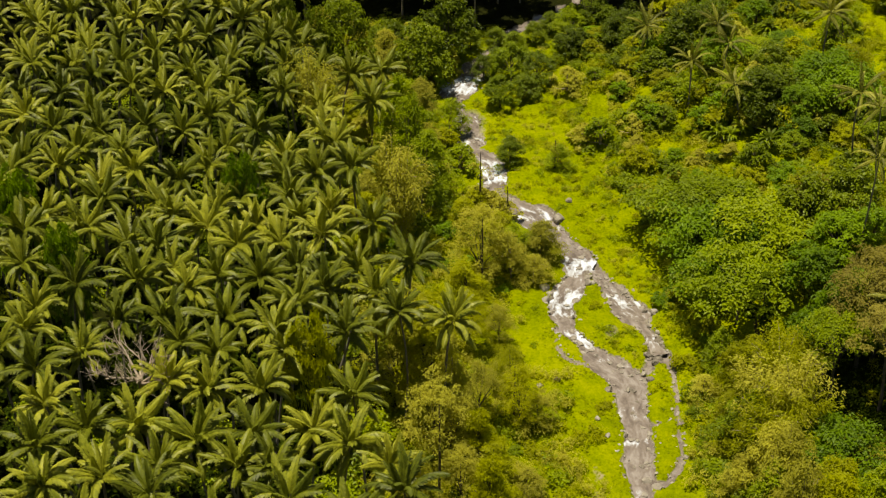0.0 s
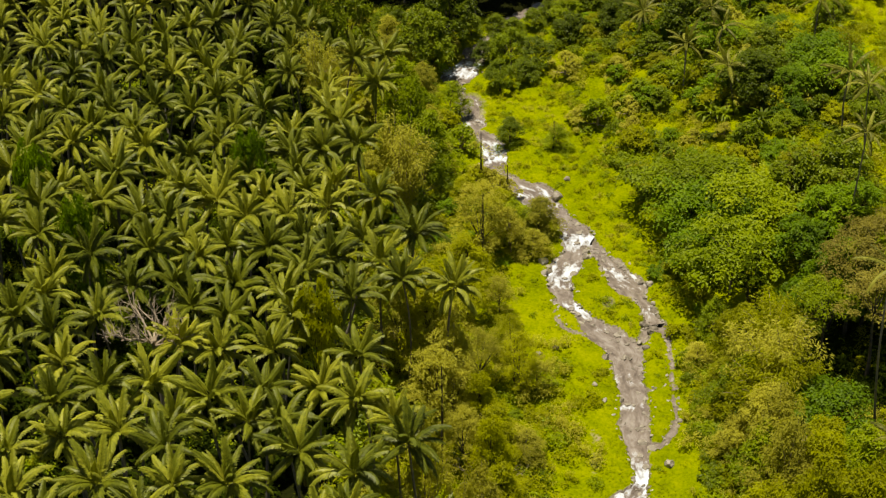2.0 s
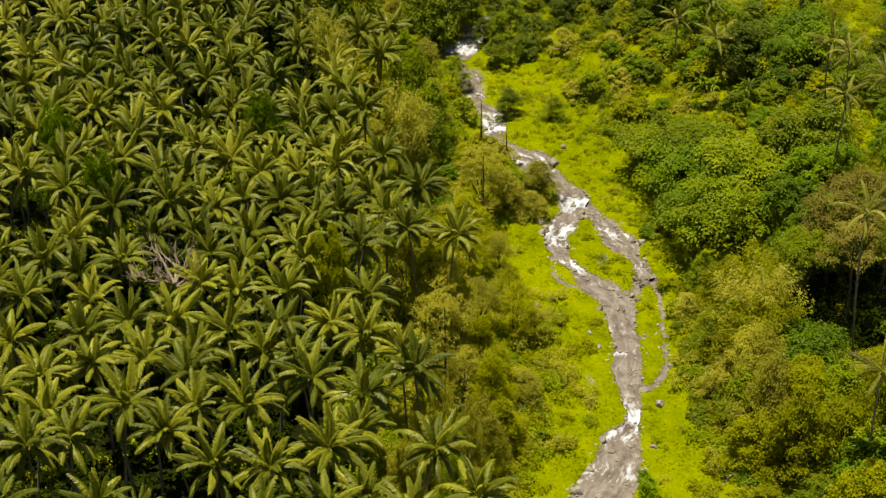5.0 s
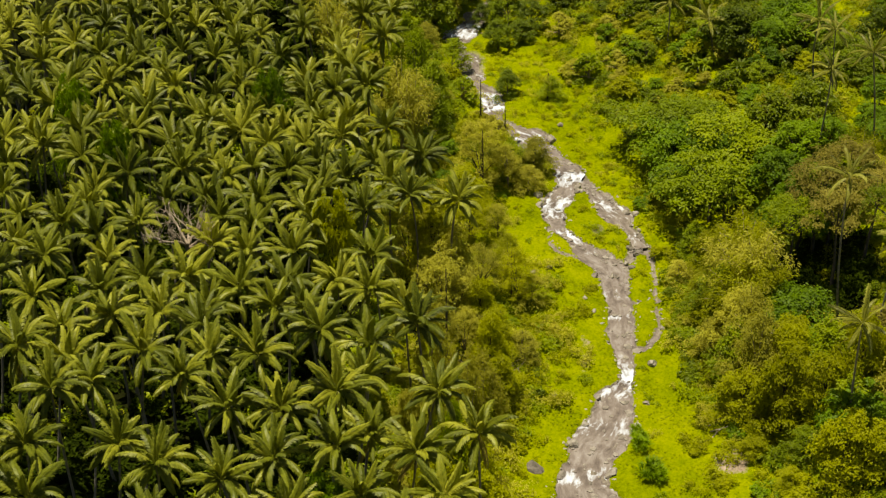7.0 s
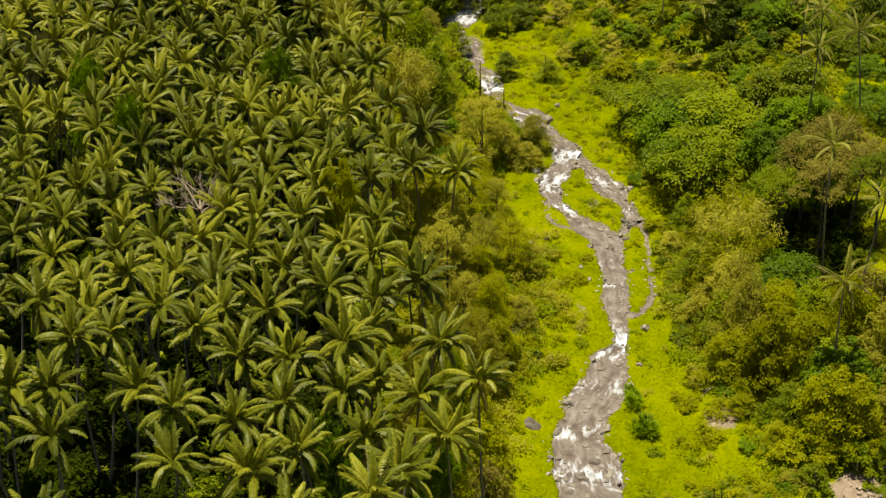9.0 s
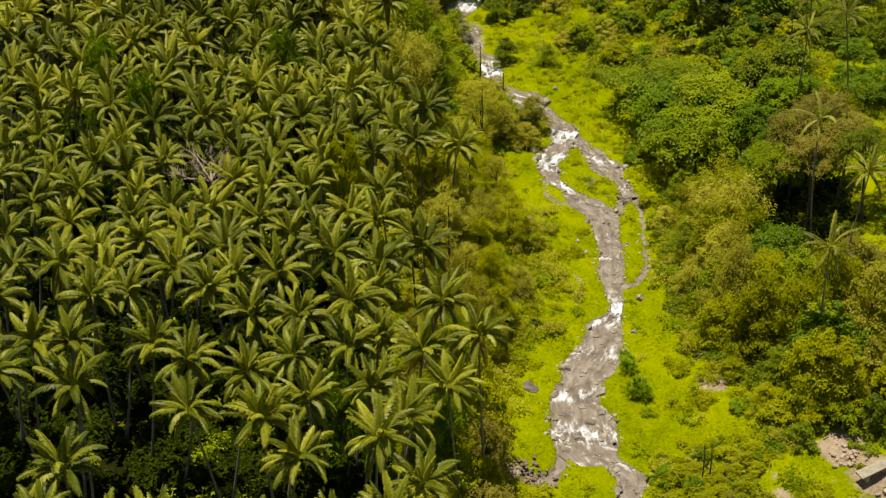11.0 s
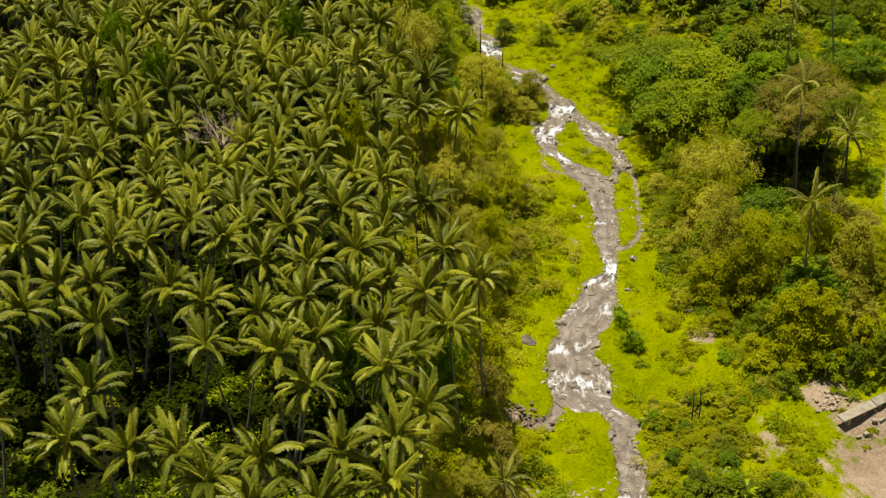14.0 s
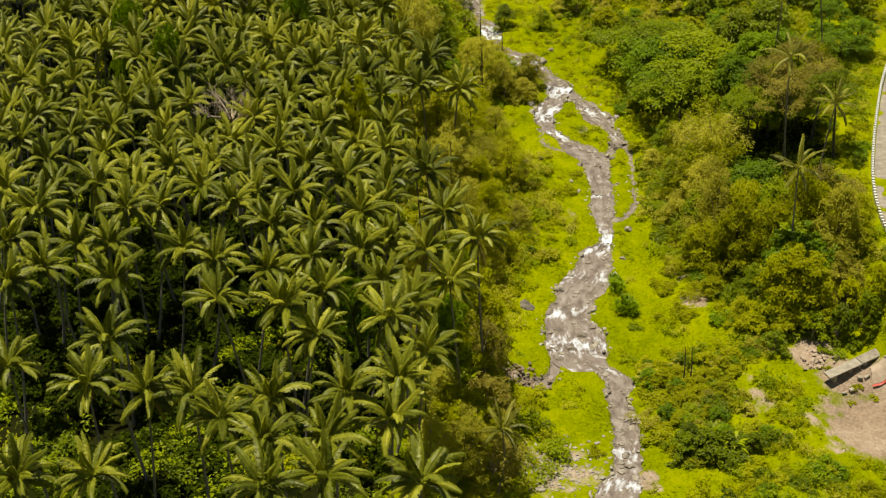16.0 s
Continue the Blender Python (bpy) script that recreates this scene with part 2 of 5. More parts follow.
def channel_gap(x, y):
    """Metres from the nearest water's edge; minus inside the water."""
    x, y = np.asarray(x, float), np.asarray(y, float)

    def gap(x0, y0, w0, x1, y1, w1):
        dx, dy = x1 - x0, y1 - y0
        k = np.clip(((x - x0) * dx + (y - y0) * dy) / (dx * dx + dy * dy), 0, 1)
        return np.hypot(x - x0 - k * dx, y - y0 - k * dy) - np.maximum((w0 + k * (w1 - w0)) * 0.5 - 0.26, 0.04)

    if x.size == 1:
        return gap(*SEGMENTS.T).min().reshape(x.shape)
    best = np.full(x.shape, 1e9)
    for row in SEGMENTS:
        best = np.minimum(best, gap(*row))
    return best


STREAM_LINE = np.array(sorted([(p[1], p[0]) for p in UPPER + FORK + MIDDLE + LOWER]))


def stream_x(y):
    return np.interp(y, STREAM_LINE[:, 0], STREAM_LINE[:, 1])


def waves(x, y, s):
    return (np.sin(x * 0.83 / s + 1.7 * np.sin(y * 0.41 / s)) + np.sin(y * 0.91 / s + 1.3 * np.sin(x * 0.57 / s + 2.0)) + np.sin((x + y) * 0.37 / s)) / 3


ROAD = [(84, 205), (76, 188), (69.4, 170.3), (63.7, 150.5), (60.3, 136.4), (59.0, 125), (60, 113), (64, 100), (72, 80), (85, 60)]


def road_gap(x, y):
    """Metres from the road's middle line."""
    best = np.full(np.shape(x), 1e9)
    for (x0, y0), (x1, y1) in zip(ROAD, ROAD[1:]):
        x0, x1 = x0 + 3.2, x1 + 3.2
        k = np.clip(((x - x0) * (x1 - x0) + (y - y0) * (y1 - y0)) / ((x1 - x0) ** 2 + (y1 - y0) ** 2), 0, 1)
        best = np.minimum(best, np.hypot(x - x0 - k * (x1 - x0), y - y0 - k * (y1 - y0)))
    return best


def blob(x, y, cx, cy, rx, ry):
    return np.clip(1.3 - np.hypot((x - cx) / rx, (y - cy) / ry) * 0.8, 0, 1)


def land(x, y):
    """The height of the ground."""
    x, y = np.asarray(x, float), np.asarray(y, float)
    side = x - stream_x(y)
    left = np.interp(y, [40, 60, 80, 100, 120, 150, 200, 260, 400], [14.5, 14, 10.5, 9, 5.5, 4, 2, 1.5, 20])
    right = 7.5 * smooth(95, 128, y) + 0.8 + np.clip(y - 290, 0, 400) * 0.08
    z = left * smooth(6, 34, -side) + right * smooth(8, 46, side) + np.clip(np.abs(side) - 80, 0, 600) * 0.10
    z = z + (7.8 - z) * smooth(14, 6, road_gap(x, y))
    z = z - 2.0 * smooth(0.35, 0.85, blob(x, y, 54.5, 91, 10, 9))
    gap = shore(x, y)
    z = z + (0.35 * waves(x, y, 1.6) + 0.22 * waves(y, x, 0.55)) * smooth(0.3, 5, gap) + 0.25 * smooth(0.0, 2.0, gap)
    bars = np.clip(0.55 * waves(x, y * 0.6, 0.42) + 0.45 * waves(y, x, 0.23), -1, 1)
    return z - (0.95 - 0.92 * bars) * smooth(0.35, -0.55, gap)


def shore(x, y):
    """As channel_gap, with a ragged shore line."""
    return channel_gap(x, y) + 0.26 * waves(x, y, 0.30) + 0.22 * waves(y + 3, x, 0.13)


def height(x, y):
    return float(land(np.array([x]), np.array([y]))[0])


def raw_mesh(name, verts, faces, mats=(), smooth_shade=False, which=None):
    me = bpy.data.meshes.new(name)
    me.from_pydata([tuple(v) for v in np.asarray(verts).tolist()], [], [tuple(q) for q in (faces.tolist() if hasattr(faces, "tolist") else faces)])
    for mt in mats:
        me.materials.append(mt)
    if which is not None:
        me.polygons.foreach_set("material_index", np.asarray(which, np.int32))
    if smooth_shade:
        me.polygons.foreach_set("use_smooth", np.ones(len(me.polygons), bool))
    me.update()
    return me


def grid_faces(nx, ny):
    i = np.arange(nx - 1)[None, :] + nx * np.arange(ny - 1)[:, None]
    return np.stack([i, i + 1, i + nx + 1, i + nx], -1).reshape(-1, 4)


def put_attribute(me, key, values):
    a = me.attributes.new(key, "FLOAT", "POINT")
    a.data.foreach_set("value", np.asarray(values, np.float32))


def make_ground():
    """One sheet from the stream bed to the horizon."""
    xs = np.concatenate([[-4000, -2000, -1000, -500, -300, -200, -150], np.arange(-110, -4, 2.0), np.arange(-4, 34, 0.4), np.arange(34, 110, 1.5), [120, 150, 200, 300, 500, 1000, 2000, 4000]])
    ys = np.concatenate([[-4000, -2000, -1000, -500, -250, -120, -60, -20], np.arange(0, 60, 4.0), np.arange(60, 265, 0.5), np.arange(265, 330, 4), [340, 380, 450, 600, 1000, 2000, 4000]])
    gx, gy = np.meshgrid(xs, ys)
    x, y = gx.ravel(), gy.ravel()
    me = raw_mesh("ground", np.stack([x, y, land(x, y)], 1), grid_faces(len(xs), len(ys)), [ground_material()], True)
    gap, side = shore(x, y), x - stream_x(y)
    gravel = np.maximum.reduce([blob(x, y, 26.9, 167, 1.6, 2.6), blob(x, y, 25.4, 163.8, 1.0, 1.8), blob(x, y, 21.4, 171, 1.2, 2.0), blob(x, y, 12.2, 200.5, 2.6, 1.6), blob(x, y, 8.6, 204, 2.0, 1.6), blob(x, y, 4.6, 226, 2.6, 6)])
    put_attribute(me, "bed", np.maximum(smooth(0.42, -0.15, gap), 0.62 * gravel))
    soil = np.maximum.reduce([0.52 * blob(x, y, 11, 82, 9, 6), blob(x, y, 54, 91, 9, 8), blob(x, y, 46, 104, 3, 2.4), 0.9 * blob(x, y, 50.5, 99.5, 5.5, 3), 0.8 * blob(x, y, 33, 118, 2.2, 2.5),
                              0.7 * blob(x, y, 22.5, 80, 1.6, 2.5), 0.42 * blob(x, y, 17.5, 140, 1.2, 6), 0.5 * blob(x, y, 38, 96, 3, 6), 0.5 * blob(x, y, 30, 86, 3, 4)])
    put_attribute(me, "soil", soil)
    # mask of the painted shade: under the palms, far forest, gap in the woods
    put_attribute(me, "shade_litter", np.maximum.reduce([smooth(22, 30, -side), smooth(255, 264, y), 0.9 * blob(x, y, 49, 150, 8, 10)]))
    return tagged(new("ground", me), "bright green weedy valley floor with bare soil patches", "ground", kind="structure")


def make_water():
    mat = water_material()
    main = UPPER[:-1] + FORK + MIDDLE[1:] + LOWER[1:]
    for level, line in enumerate([main] + CHANNELS[4:]):
        pts = np.array(line, float)
        seg = np.r_[0, np.cumsum(np.hypot(*np.diff(pts[:, :2], axis=0).T))]
        s = np.arange(0, seg[-1], 0.6 if seg[-1] < 300 else 0.8)
        cx, cy, w = (np.interp(s, seg, pts[:, k]) for k in range(3))
        tx, ty = np.gradient(cx), np.gradient(cy)
        n = np.hypot(tx, ty)
        u = np.linspace(-1, 1, 9)
        x = cx[:, None] + u * (w * 0.5 + 0.5)[:, None] * (-ty / n)[:, None]
        y = cy[:, None] + u * (w * 0.5 + 0.5)[:, None] * (tx / n)[:, None]
        z = -0.34 - 0.012 * level + 0.07 * waves(x, y, 0.22) + 0.05 * waves(y, x, 0.11)
        me = raw_mesh("water", np.stack([x, y, z], -1).reshape(-1, 3), grid_faces(9, len(s)), [mat], True)
        fast = np.zeros(x.shape)
        for ry, length, force in RAPIDS:
            fast = np.maximum(fast, force * np.exp(-((y - ry) / length) ** 2))
        fast = fast * smooth(0.8, 1.9, w)[:, None] - 0.9 * smooth(1.6, 0.9, w)[:, None]
        put_attribute(me, "rapid", (fast * (1.0 if level == 0 else 0.72)).ravel())
        put_attribute(me, "down_stream", np.broadcast_to(s[:, None] + 0.4 * waves(x, y, 0.5), x.shape).ravel())
        put_attribute(me, "across_stream", (u[None, :] * (w / 2)[:, None]).ravel() + 20 * level)
        tagged(new("water", me), "shallow grey-brown mountain stream with white rapids", "stream", kind="structure")


# white water: where along the valley, how long, how strong
RAPIDS = [(240, 4.5, 1.0), (229, 4, 0.65), (222, 3, 0.7), (211.5, 5.5, 1.0), (200, 3, 0.75), (196, 3, 0.6), (187, 4, 0.95), (178, 5, 0.95), (170, 3, 0.9), (166, 2.5, 0.6),
          (155, 2.5, 0.6), (149.5, 1.5, 0.75), (136, 5, 1.05), (126, 3, 0.7), (117, 3, 0.72), (109, 4, 0.80), (103, 2.5, 0.65), (96, 2, 0.5), (86, 3, 0.8), (80, 3, 0.8)]
make_ground()
make_water()


# ---- leaves, trunks, crowns ----
rng = np.random.default_rng(7)


def tube(path, radii, sides=6):
    """A round limb along a path: vertices and quads."""
    path = np.asarray(path, float)
    t = np.gradient(path, axis=0)
    t /= np.linalg.norm(t, axis=1)[:, None] + 1e-9
    ref = np.where(np.abs(t[:, 2:]) > 0.9, np.array([[1.0, 0, 0]]), np.array([[0, 0, 1.0]]))
    a = np.cross(t, ref)
    a /= np.linalg.norm(a, axis=1)[:, None] + 1e-9
    b = np.cross(t, a)
    ang = np.arange(sides) * 2 * np.pi / sides
    v = path[:, None] + np.asarray(radii)[:, None, None] * (np.cos(ang)[None, :, None] * a[:, None] + np.sin(ang)[None, :, None] * b[:, None])
    i = np.arange(len(path) - 1)[:, None] * sides + np.arange(sides)[None]
    j = np.arange(len(path) - 1)[:, None] * sides + (np.arange(sides)[None] + 1) % sides
    return v.reshape(-1, 3), np.stack([i, j, j + sides, i + sides], -1).reshape(-1, 4)


def joined(pieces):
    vs, fs, at = [], [], 0
    for v, f in pieces:
        vs.append(v)
        fs.append(f + at)
        at += len(v)
    return np.concatenate(vs), np.concatenate(fs)


def unit(v):
    return v / (np.linalg.norm(v, axis=-1, keepdims=True) + 1e-9)


def leaves(centre, normal, along, size, slim=0.55):
    """One pointed, slightly folded leaf for each row."""
    along = unit(along - (along * normal).sum(-1, keepdims=True) * normal)
    side = np.cross(normal, along)
    s = np.asarray(size)[:, None]
    v = np.stack([centre - along * s * 0.5, centre + side * s * slim * 0.5 + normal * s * 0.10, centre + along * s * 0.5 - normal * s * 0.08, centre - side * s * slim * 0.5 + normal * s * 0.10], 1)
    return v.reshape(-1, 3), np.arange(len(centre) * 4).reshape(-1, 4)


def foliage_mass(r, clumps, per, spread, size, slim=0.55, up=0.6, sprays=8, loose=0.30):
    """Leaves in sprays, sprays in clumps: clumps is rows of x, y, z, radius. Each spray is a drooping tuft that faces out and up."""
    out = []
    for cx, cy, cz, cr in clumps:
        way = unit(r.normal(size=(sprays, 3)))
        way[:, 2] = np.where(way[:, 2] < -0.25, -way[:, 2], way[:, 2])
        heart = np.array([cx, cy, cz]) + way * cr * (0.55 + 0.5 * r.random((sprays, 1))) * np.array([1, 1, spread])
        k = r.integers(sprays, size=per)
        d = unit(way[k] * (1 - up) + np.array([0, 0, up]))
        off = r.normal(size=(per, 3)) * cr * loose
        off -= d * (off * d).sum(1)[:, None] * 0.65
        c = heart[k] + off - d * ((off ** 2).sum(1) / cr * 0.8)[:, None]
        nrm = unit(d + off / cr * 0.9 + r.normal(size=(per, 3)) * 0.28)
        out.append(leaves(c, nrm, off + r.normal(size=(per, 3)) * cr * 0.15, size * (0.6 + 0.8 * r.random(per)), slim))
    return joined(out)


def frond(length, rise, droop, r, n=46, wide=0.205):
    """A feather leaf that springs from the origin along +x: rib and overlapping, hanging leaflets."""
    s = np.linspace(0, 1, 9)
    ang = rise - droop * s ** 1.4
    step = np.stack([np.cos(ang), 0.12 * np.sin(s * 3 + r.random() * 6), np.sin(ang)], 1) * length / 8
    path = np.cumsum(np.vstack([np.zeros((1, 3)), step[:-1]]), 0)
    rib = tube(path, 0.055 * (1 - 0.85 * s), 3)
    u = np.linspace(0.12, 0.99, n)
    base = np.stack([np.interp(u, s, path[:, k]) for k in range(3)], 1)
    tan = unit(np.stack([np.interp(u, s, np.gradient(path[:, k])) for k in range(3)], 1))
    pieces = [rib]
    for sd in (1, -1):
        lat = unit(np.cross(tan, [0, 0, 1.0])) * sd
        over = unit(np.cross(lat, tan) * sd)
        ll = length * wide * (np.sin(np.pi * (0.16 + 0.76 * u)) ** 0.6) * (0.88 + 0.24 * r.random(n))
        d = unit(lat * (0.66 - 0.22 * u[:, None]) + tan * (0.62 + 0.30 * u[:, None]) - over * 0.30 + np.array([0, 0, -0.12]) + r.normal(size=(n, 3)) * 0.05)
        c = base + d * ll[:, None] * 0.48
        nr = unit(over + lat * 0.45 + r.normal(size=(n, 3)) * 0.08)
        v, f = leaves(c, nr, d, ll, 0.24)
        v = v.reshape(-1, 4, 3)
        v[:, 2, 2] -= ll * 0.16
        pieces.append((v.reshape(-1, 3), f))
    return joined(pieces)


def part(name, me, parent, label="", m=None):
    ob = new(name, me)
    ob.parent = parent
    if m is not None:
        ob.matrix_basis = m
    return tagged(ob, label)


FRONDS = []
for k, (rise, droop) in enumerate([(1.38, 0.50), (1.10, 0.80), (0.90, 1.30), (0.62, 1.45), (0.28, 1.40), (-0.15, 1.15)]):
    FRONDS.append(frond(4.2 - 0.12 * abs(k - 2), rise, droop, rng))
FROND_MESH = [raw_mesh("frond", v, f, [PALM]) for v, f in FRONDS]
FROND_DRY = raw_mesh("dry_frond", *frond(3.2, -0.7, 0.7, rng, 20), [PALM_DRY])


def crown_layout(r, count=14):
    """Turn, tilt kind and size of each frond round the bud."""
    rows = []
    for i in range(count):
        kind = min(5, int(6 * (i + r.random() * 0.8) / count))
        rows.append((math.degrees(i * 2.39996) + r.uniform(-12, 12), kind, r.uniform(0.86, 1.10), r.uniform(-11, 11), r.uniform(-28, 28)))
    return rows


def frond_pose(row):
    turn, kind, size, tip, roll = row
    return pose(0, 0, 0, 0, 0, turn) @ pose(0.10, 0, 0, roll, tip, 0) @ Matrix.Scale(size, 4)


LAYOUTS = [crown_layout(np.random.default_rng(30 + k), 22 + k % 3) for k in range(5)]


def moved(piece, m):
    v, f = piece
    a = np.array(m)
    return v @ a[:3, :3].T + a[:3, 3], f


CROWNS = [raw_mesh("crown", *joined([moved(FRONDS[row[1]], frond_pose(row)) for row in lay]), [PALM]) for lay in LAYOUTS]


THIN_LAYOUTS = [crown_layout(np.random.default_rng(60 + k), 13 + k) for k in range(3)]
THIN_FRONDS = [frond(3.7 - 0.10 * abs(k - 2), rise, droop, rng, 30, 0.15) for k, (rise, droop) in enumerate([(1.30, 0.6), (1.00, 1.0), (0.75, 1.4), (0.45, 1.5), (0.10, 1.3), (-0.25, 1.0)])]
THIN_MESH = [raw_mesh("frond", v, f, [PALM_THIN]) for v, f in THIN_FRONDS]


def trunk_mesh(r, tall, thick, bend):
    s = np.linspace(0, 1, 9)
    k = r.uniform(0, 6.28)
    path = np.stack([bend * np.cos(k) * (s ** 2 - s), bend * np.sin(k) * (s ** 2 - s), (s - 1) * tall], 1)
    rad = thick * (1.0 - 0.35 * s) + thick * 0.7 * np.exp(-s * 14)
    return raw_mesh("trunk", *tube(path, rad, 7), [BARK_PALM], True)


TRUNKS = [trunk_mesh(rng, 22, 0.17, b) for b in (1.0, 2.2, 3.2)]

def palm(x, y, top, size, near, r, label, group):
    """A coconut palm whose bud is at the given height; the trunk's foot goes into the ground."""
    k = int(r.integers(5))
    ob = tagged(new("coconut_palm"), label, "palm tree", group)
    ob.matrix_basis = pose(x, y, top, r.uniform(-10, 10), r.uniform(-10, 10), r.uniform(0, 360)) @ Matrix.Scale(size, 4)
    g = height(x, y) - 0.4
    tall = (top - g) / size
    part("trunk", TRUNKS[int(r.integers(3))], ob, "", pose(0, 0, 0, 0, 0, r.uniform(0, 360)) @ Matrix.Diagonal((1, 1, tall / 22, 1)))
    if near:
        for row in LAYOUTS[k]:
            part("frond", FROND_MESH[row[1]], ob, "", frond_pose(row))
        if r.random() < 0.5:
            part("dry_frond", FROND_DRY, ob, "yellow-brown hanging dead frond", pose(0, 0, -0.1, 0, 0, r.uniform(0, 360)))
    else:
        part("crown", CROWNS[k], ob)
    return ob


def grove_edge(y):
    """How far towards the stream the palms reach."""
    return np.interp(y, [30, 70, 100, 125, 150, 180, 210, 250], [3, 1, -1, -7, -8, -10, -14, -22])


def in_view(x, y, z):
    """A strip of the plan, the widest that the valley is seen."""
    return abs(x) < 0.268 * ((y + 72) * 0.857 + (123 - z) * 0.515) + 4


PALMS_NEAR = [(-37.6, 38.3), (-16.6, 38.6), (-31.4, 39.4), (-3.3, 39.9), (-11.7, 40.8), (-17.2, 45.2), (-12.0, 46.4), (-6.0, 49.0), (-21.9, 50.0), (-24.7, 52.9), (-29.0, 53.4), (-17.5, 53.5), (-34.6, 54.1), (-10.6, 54.3), (-5.6, 56.1), (-42.4, 56.5),
              (-3.0, 60.2), (-34.2, 62.3), (-14.2, 66.9), (-7.1, 69.6), (-4.9, 74.2), (-18.3, 74.6), (-46.9, 75.1), (-25.3, 75.3), (-14.4, 78.6), (-36.8, 78.8), (-44.1, 79.0), (-0.7, 81.2), (-8.1, 81.4), (-20.6, 82.9), (-26.8, 85.4), (-38.3, 85.6),
              (-42.1, 85.7), (-50.0, 86.5), (-3.2, 86.7), (-16.3, 87.1), (-30.6, 88.3), (-10.6, 88.3), (2.5, 89.4), (-7.4, 89.6), (-47.6, 92.7), (-16.1, 94.3), (-21.4, 94.9), (-38.1, 95.1), (-1.3, 96.9), (-11.0, 97.2), (-34.8, 97.3), (-26.2, 99.5)]
PALMS_MIDDLE = [(-8.7, 100.4), (-30.7, 103.7), (-43.3, 104.0), (-24.5, 105.3), (-19.7, 106.4), (-8.3, 107.0), (-50.3, 109.2), (-40.2, 109.4), (-35.5, 111.8), (-13.8, 111.9), (-30.7, 113.8), (-3.5, 113.9), (-26.1, 116.8), (-15.6, 117.4), (-19.1, 118.0), (-37.9, 118.9),
                (-5.0, 119.0), (-8.8, 121.5), (-23.3, 121.9), (-33.8, 122.9), (-18.1, 123.3), (-29.4, 123.9), (-12.5, 124.3), (-38.2, 125.1), (-8.9, 130.2), (-27.5, 131.2), (-18.0, 131.2), (-23.4, 131.3), (-40.7, 131.8), (-36.6, 135.1), (-23.4, 138.2), (-16.4, 138.7),
                (-27.4, 139.9), (-10.3, 142.2), (-34.3, 142.8), (-29.4, 143.6), (-43.4, 144.3), (1.0, 145.7), (-4.8, 146.9), (-40.3, 149.7), (-28.1, 149.9), (-7.4, 151.2), (-13.2, 152.6), (-46.6, 153.2), (-20.3, 153.8), (-25.3, 154.3), (-9.7, 155.9), (-43.4, 157.2)]
PALMS_FAR = [(-3.5, 157.3), (-16.7, 157.3), (-32.8, 159.2), (-36.2, 160.6), (-23.8, 160.8), (-41.7, 163.3), (-14.4, 164.4), (-27.8, 164.4), (-46.7, 165.3), (-8.4, 168.1), (-41.2, 171.0), (-52.7, 174.3), (-41.9, 174.9), (-18.9, 176.0), (-32.6, 177.3), (-52.7, 180.2),
             (-25.0, 181.7), (-45.9, 182.0), (-29.8, 182.5), (-16.2, 183.6), (-40.8, 183.6), (-11.6, 184.5), (-50.5, 189.3), (-34.4, 192.4), (-39.4, 193.1), (-55.3, 194.4), (-24.9, 194.5), (-47.6, 198.1), (-31.7, 198.8), (-38.7, 204.4), (-33.6, 207.1), (-9.9, 207.1),
             (-48.8, 207.7), (-22.7, 208.5), (-31.4, 211.6), (-36.3, 212.6), (-46.1, 213.4), (-13.5, 216.3), (-9.0, 217.4), (-22.7, 217.8), (-18.2, 218.5), (-42.2, 219.7), (-31.2, 220.2), (-31.0, 234.0)]


def canopy(x, y):
    """The height of the palms' buds over the grove."""
    return float(np.interp(y, [40, 60, 80, 100, 120, 150, 200, 250], [33, 32, 28, 26.5, 22.5, 20, 15, 11.5]) + np.clip(-x - 20, 0, 40) * 0.10)


def make_grove():
    r = np.random.default_rng(5)
    spots = PALMS_NEAR + PALMS_MIDDLE + PALMS_FAR
    label = "tall coconut palm with feathery green fronds and slender grey trunk"
    for x, y in spots:
        palm(x, y, canopy(x, y) + r.uniform(-0.6, 0.6), r.uniform(0.88, 1.06), y < 112, r, label, "coconut palms of the grove")
    # the rest of the grove, between and beyond
    for row, yy in enumerate(np.arange(32, 262, 4.7)):
        for xx in np.arange(-100 + (row % 2) * 2.7, 0, 5.4):
            x, y = xx + r.uniform(-1.3, 1.3), yy + r.uniform(-1.3, 1.3)
            z = canopy(x, y)
            if x > grove_edge(y) - 2 or not in_view(x, y, z) or math.hypot(x + 30, y - 131) < 4:
                continue
            if min(math.hypot(x - a, y - b) for a, b in spots) < 4.5 or (y < 100 and x > -52):
                continue
            spots.append((x, y))
            palm(x, y, z + r.uniform(-1.2, 0.8), r.uniform(0.85, 1.05), False, r, label, "coconut palms of the grove")


make_grove()


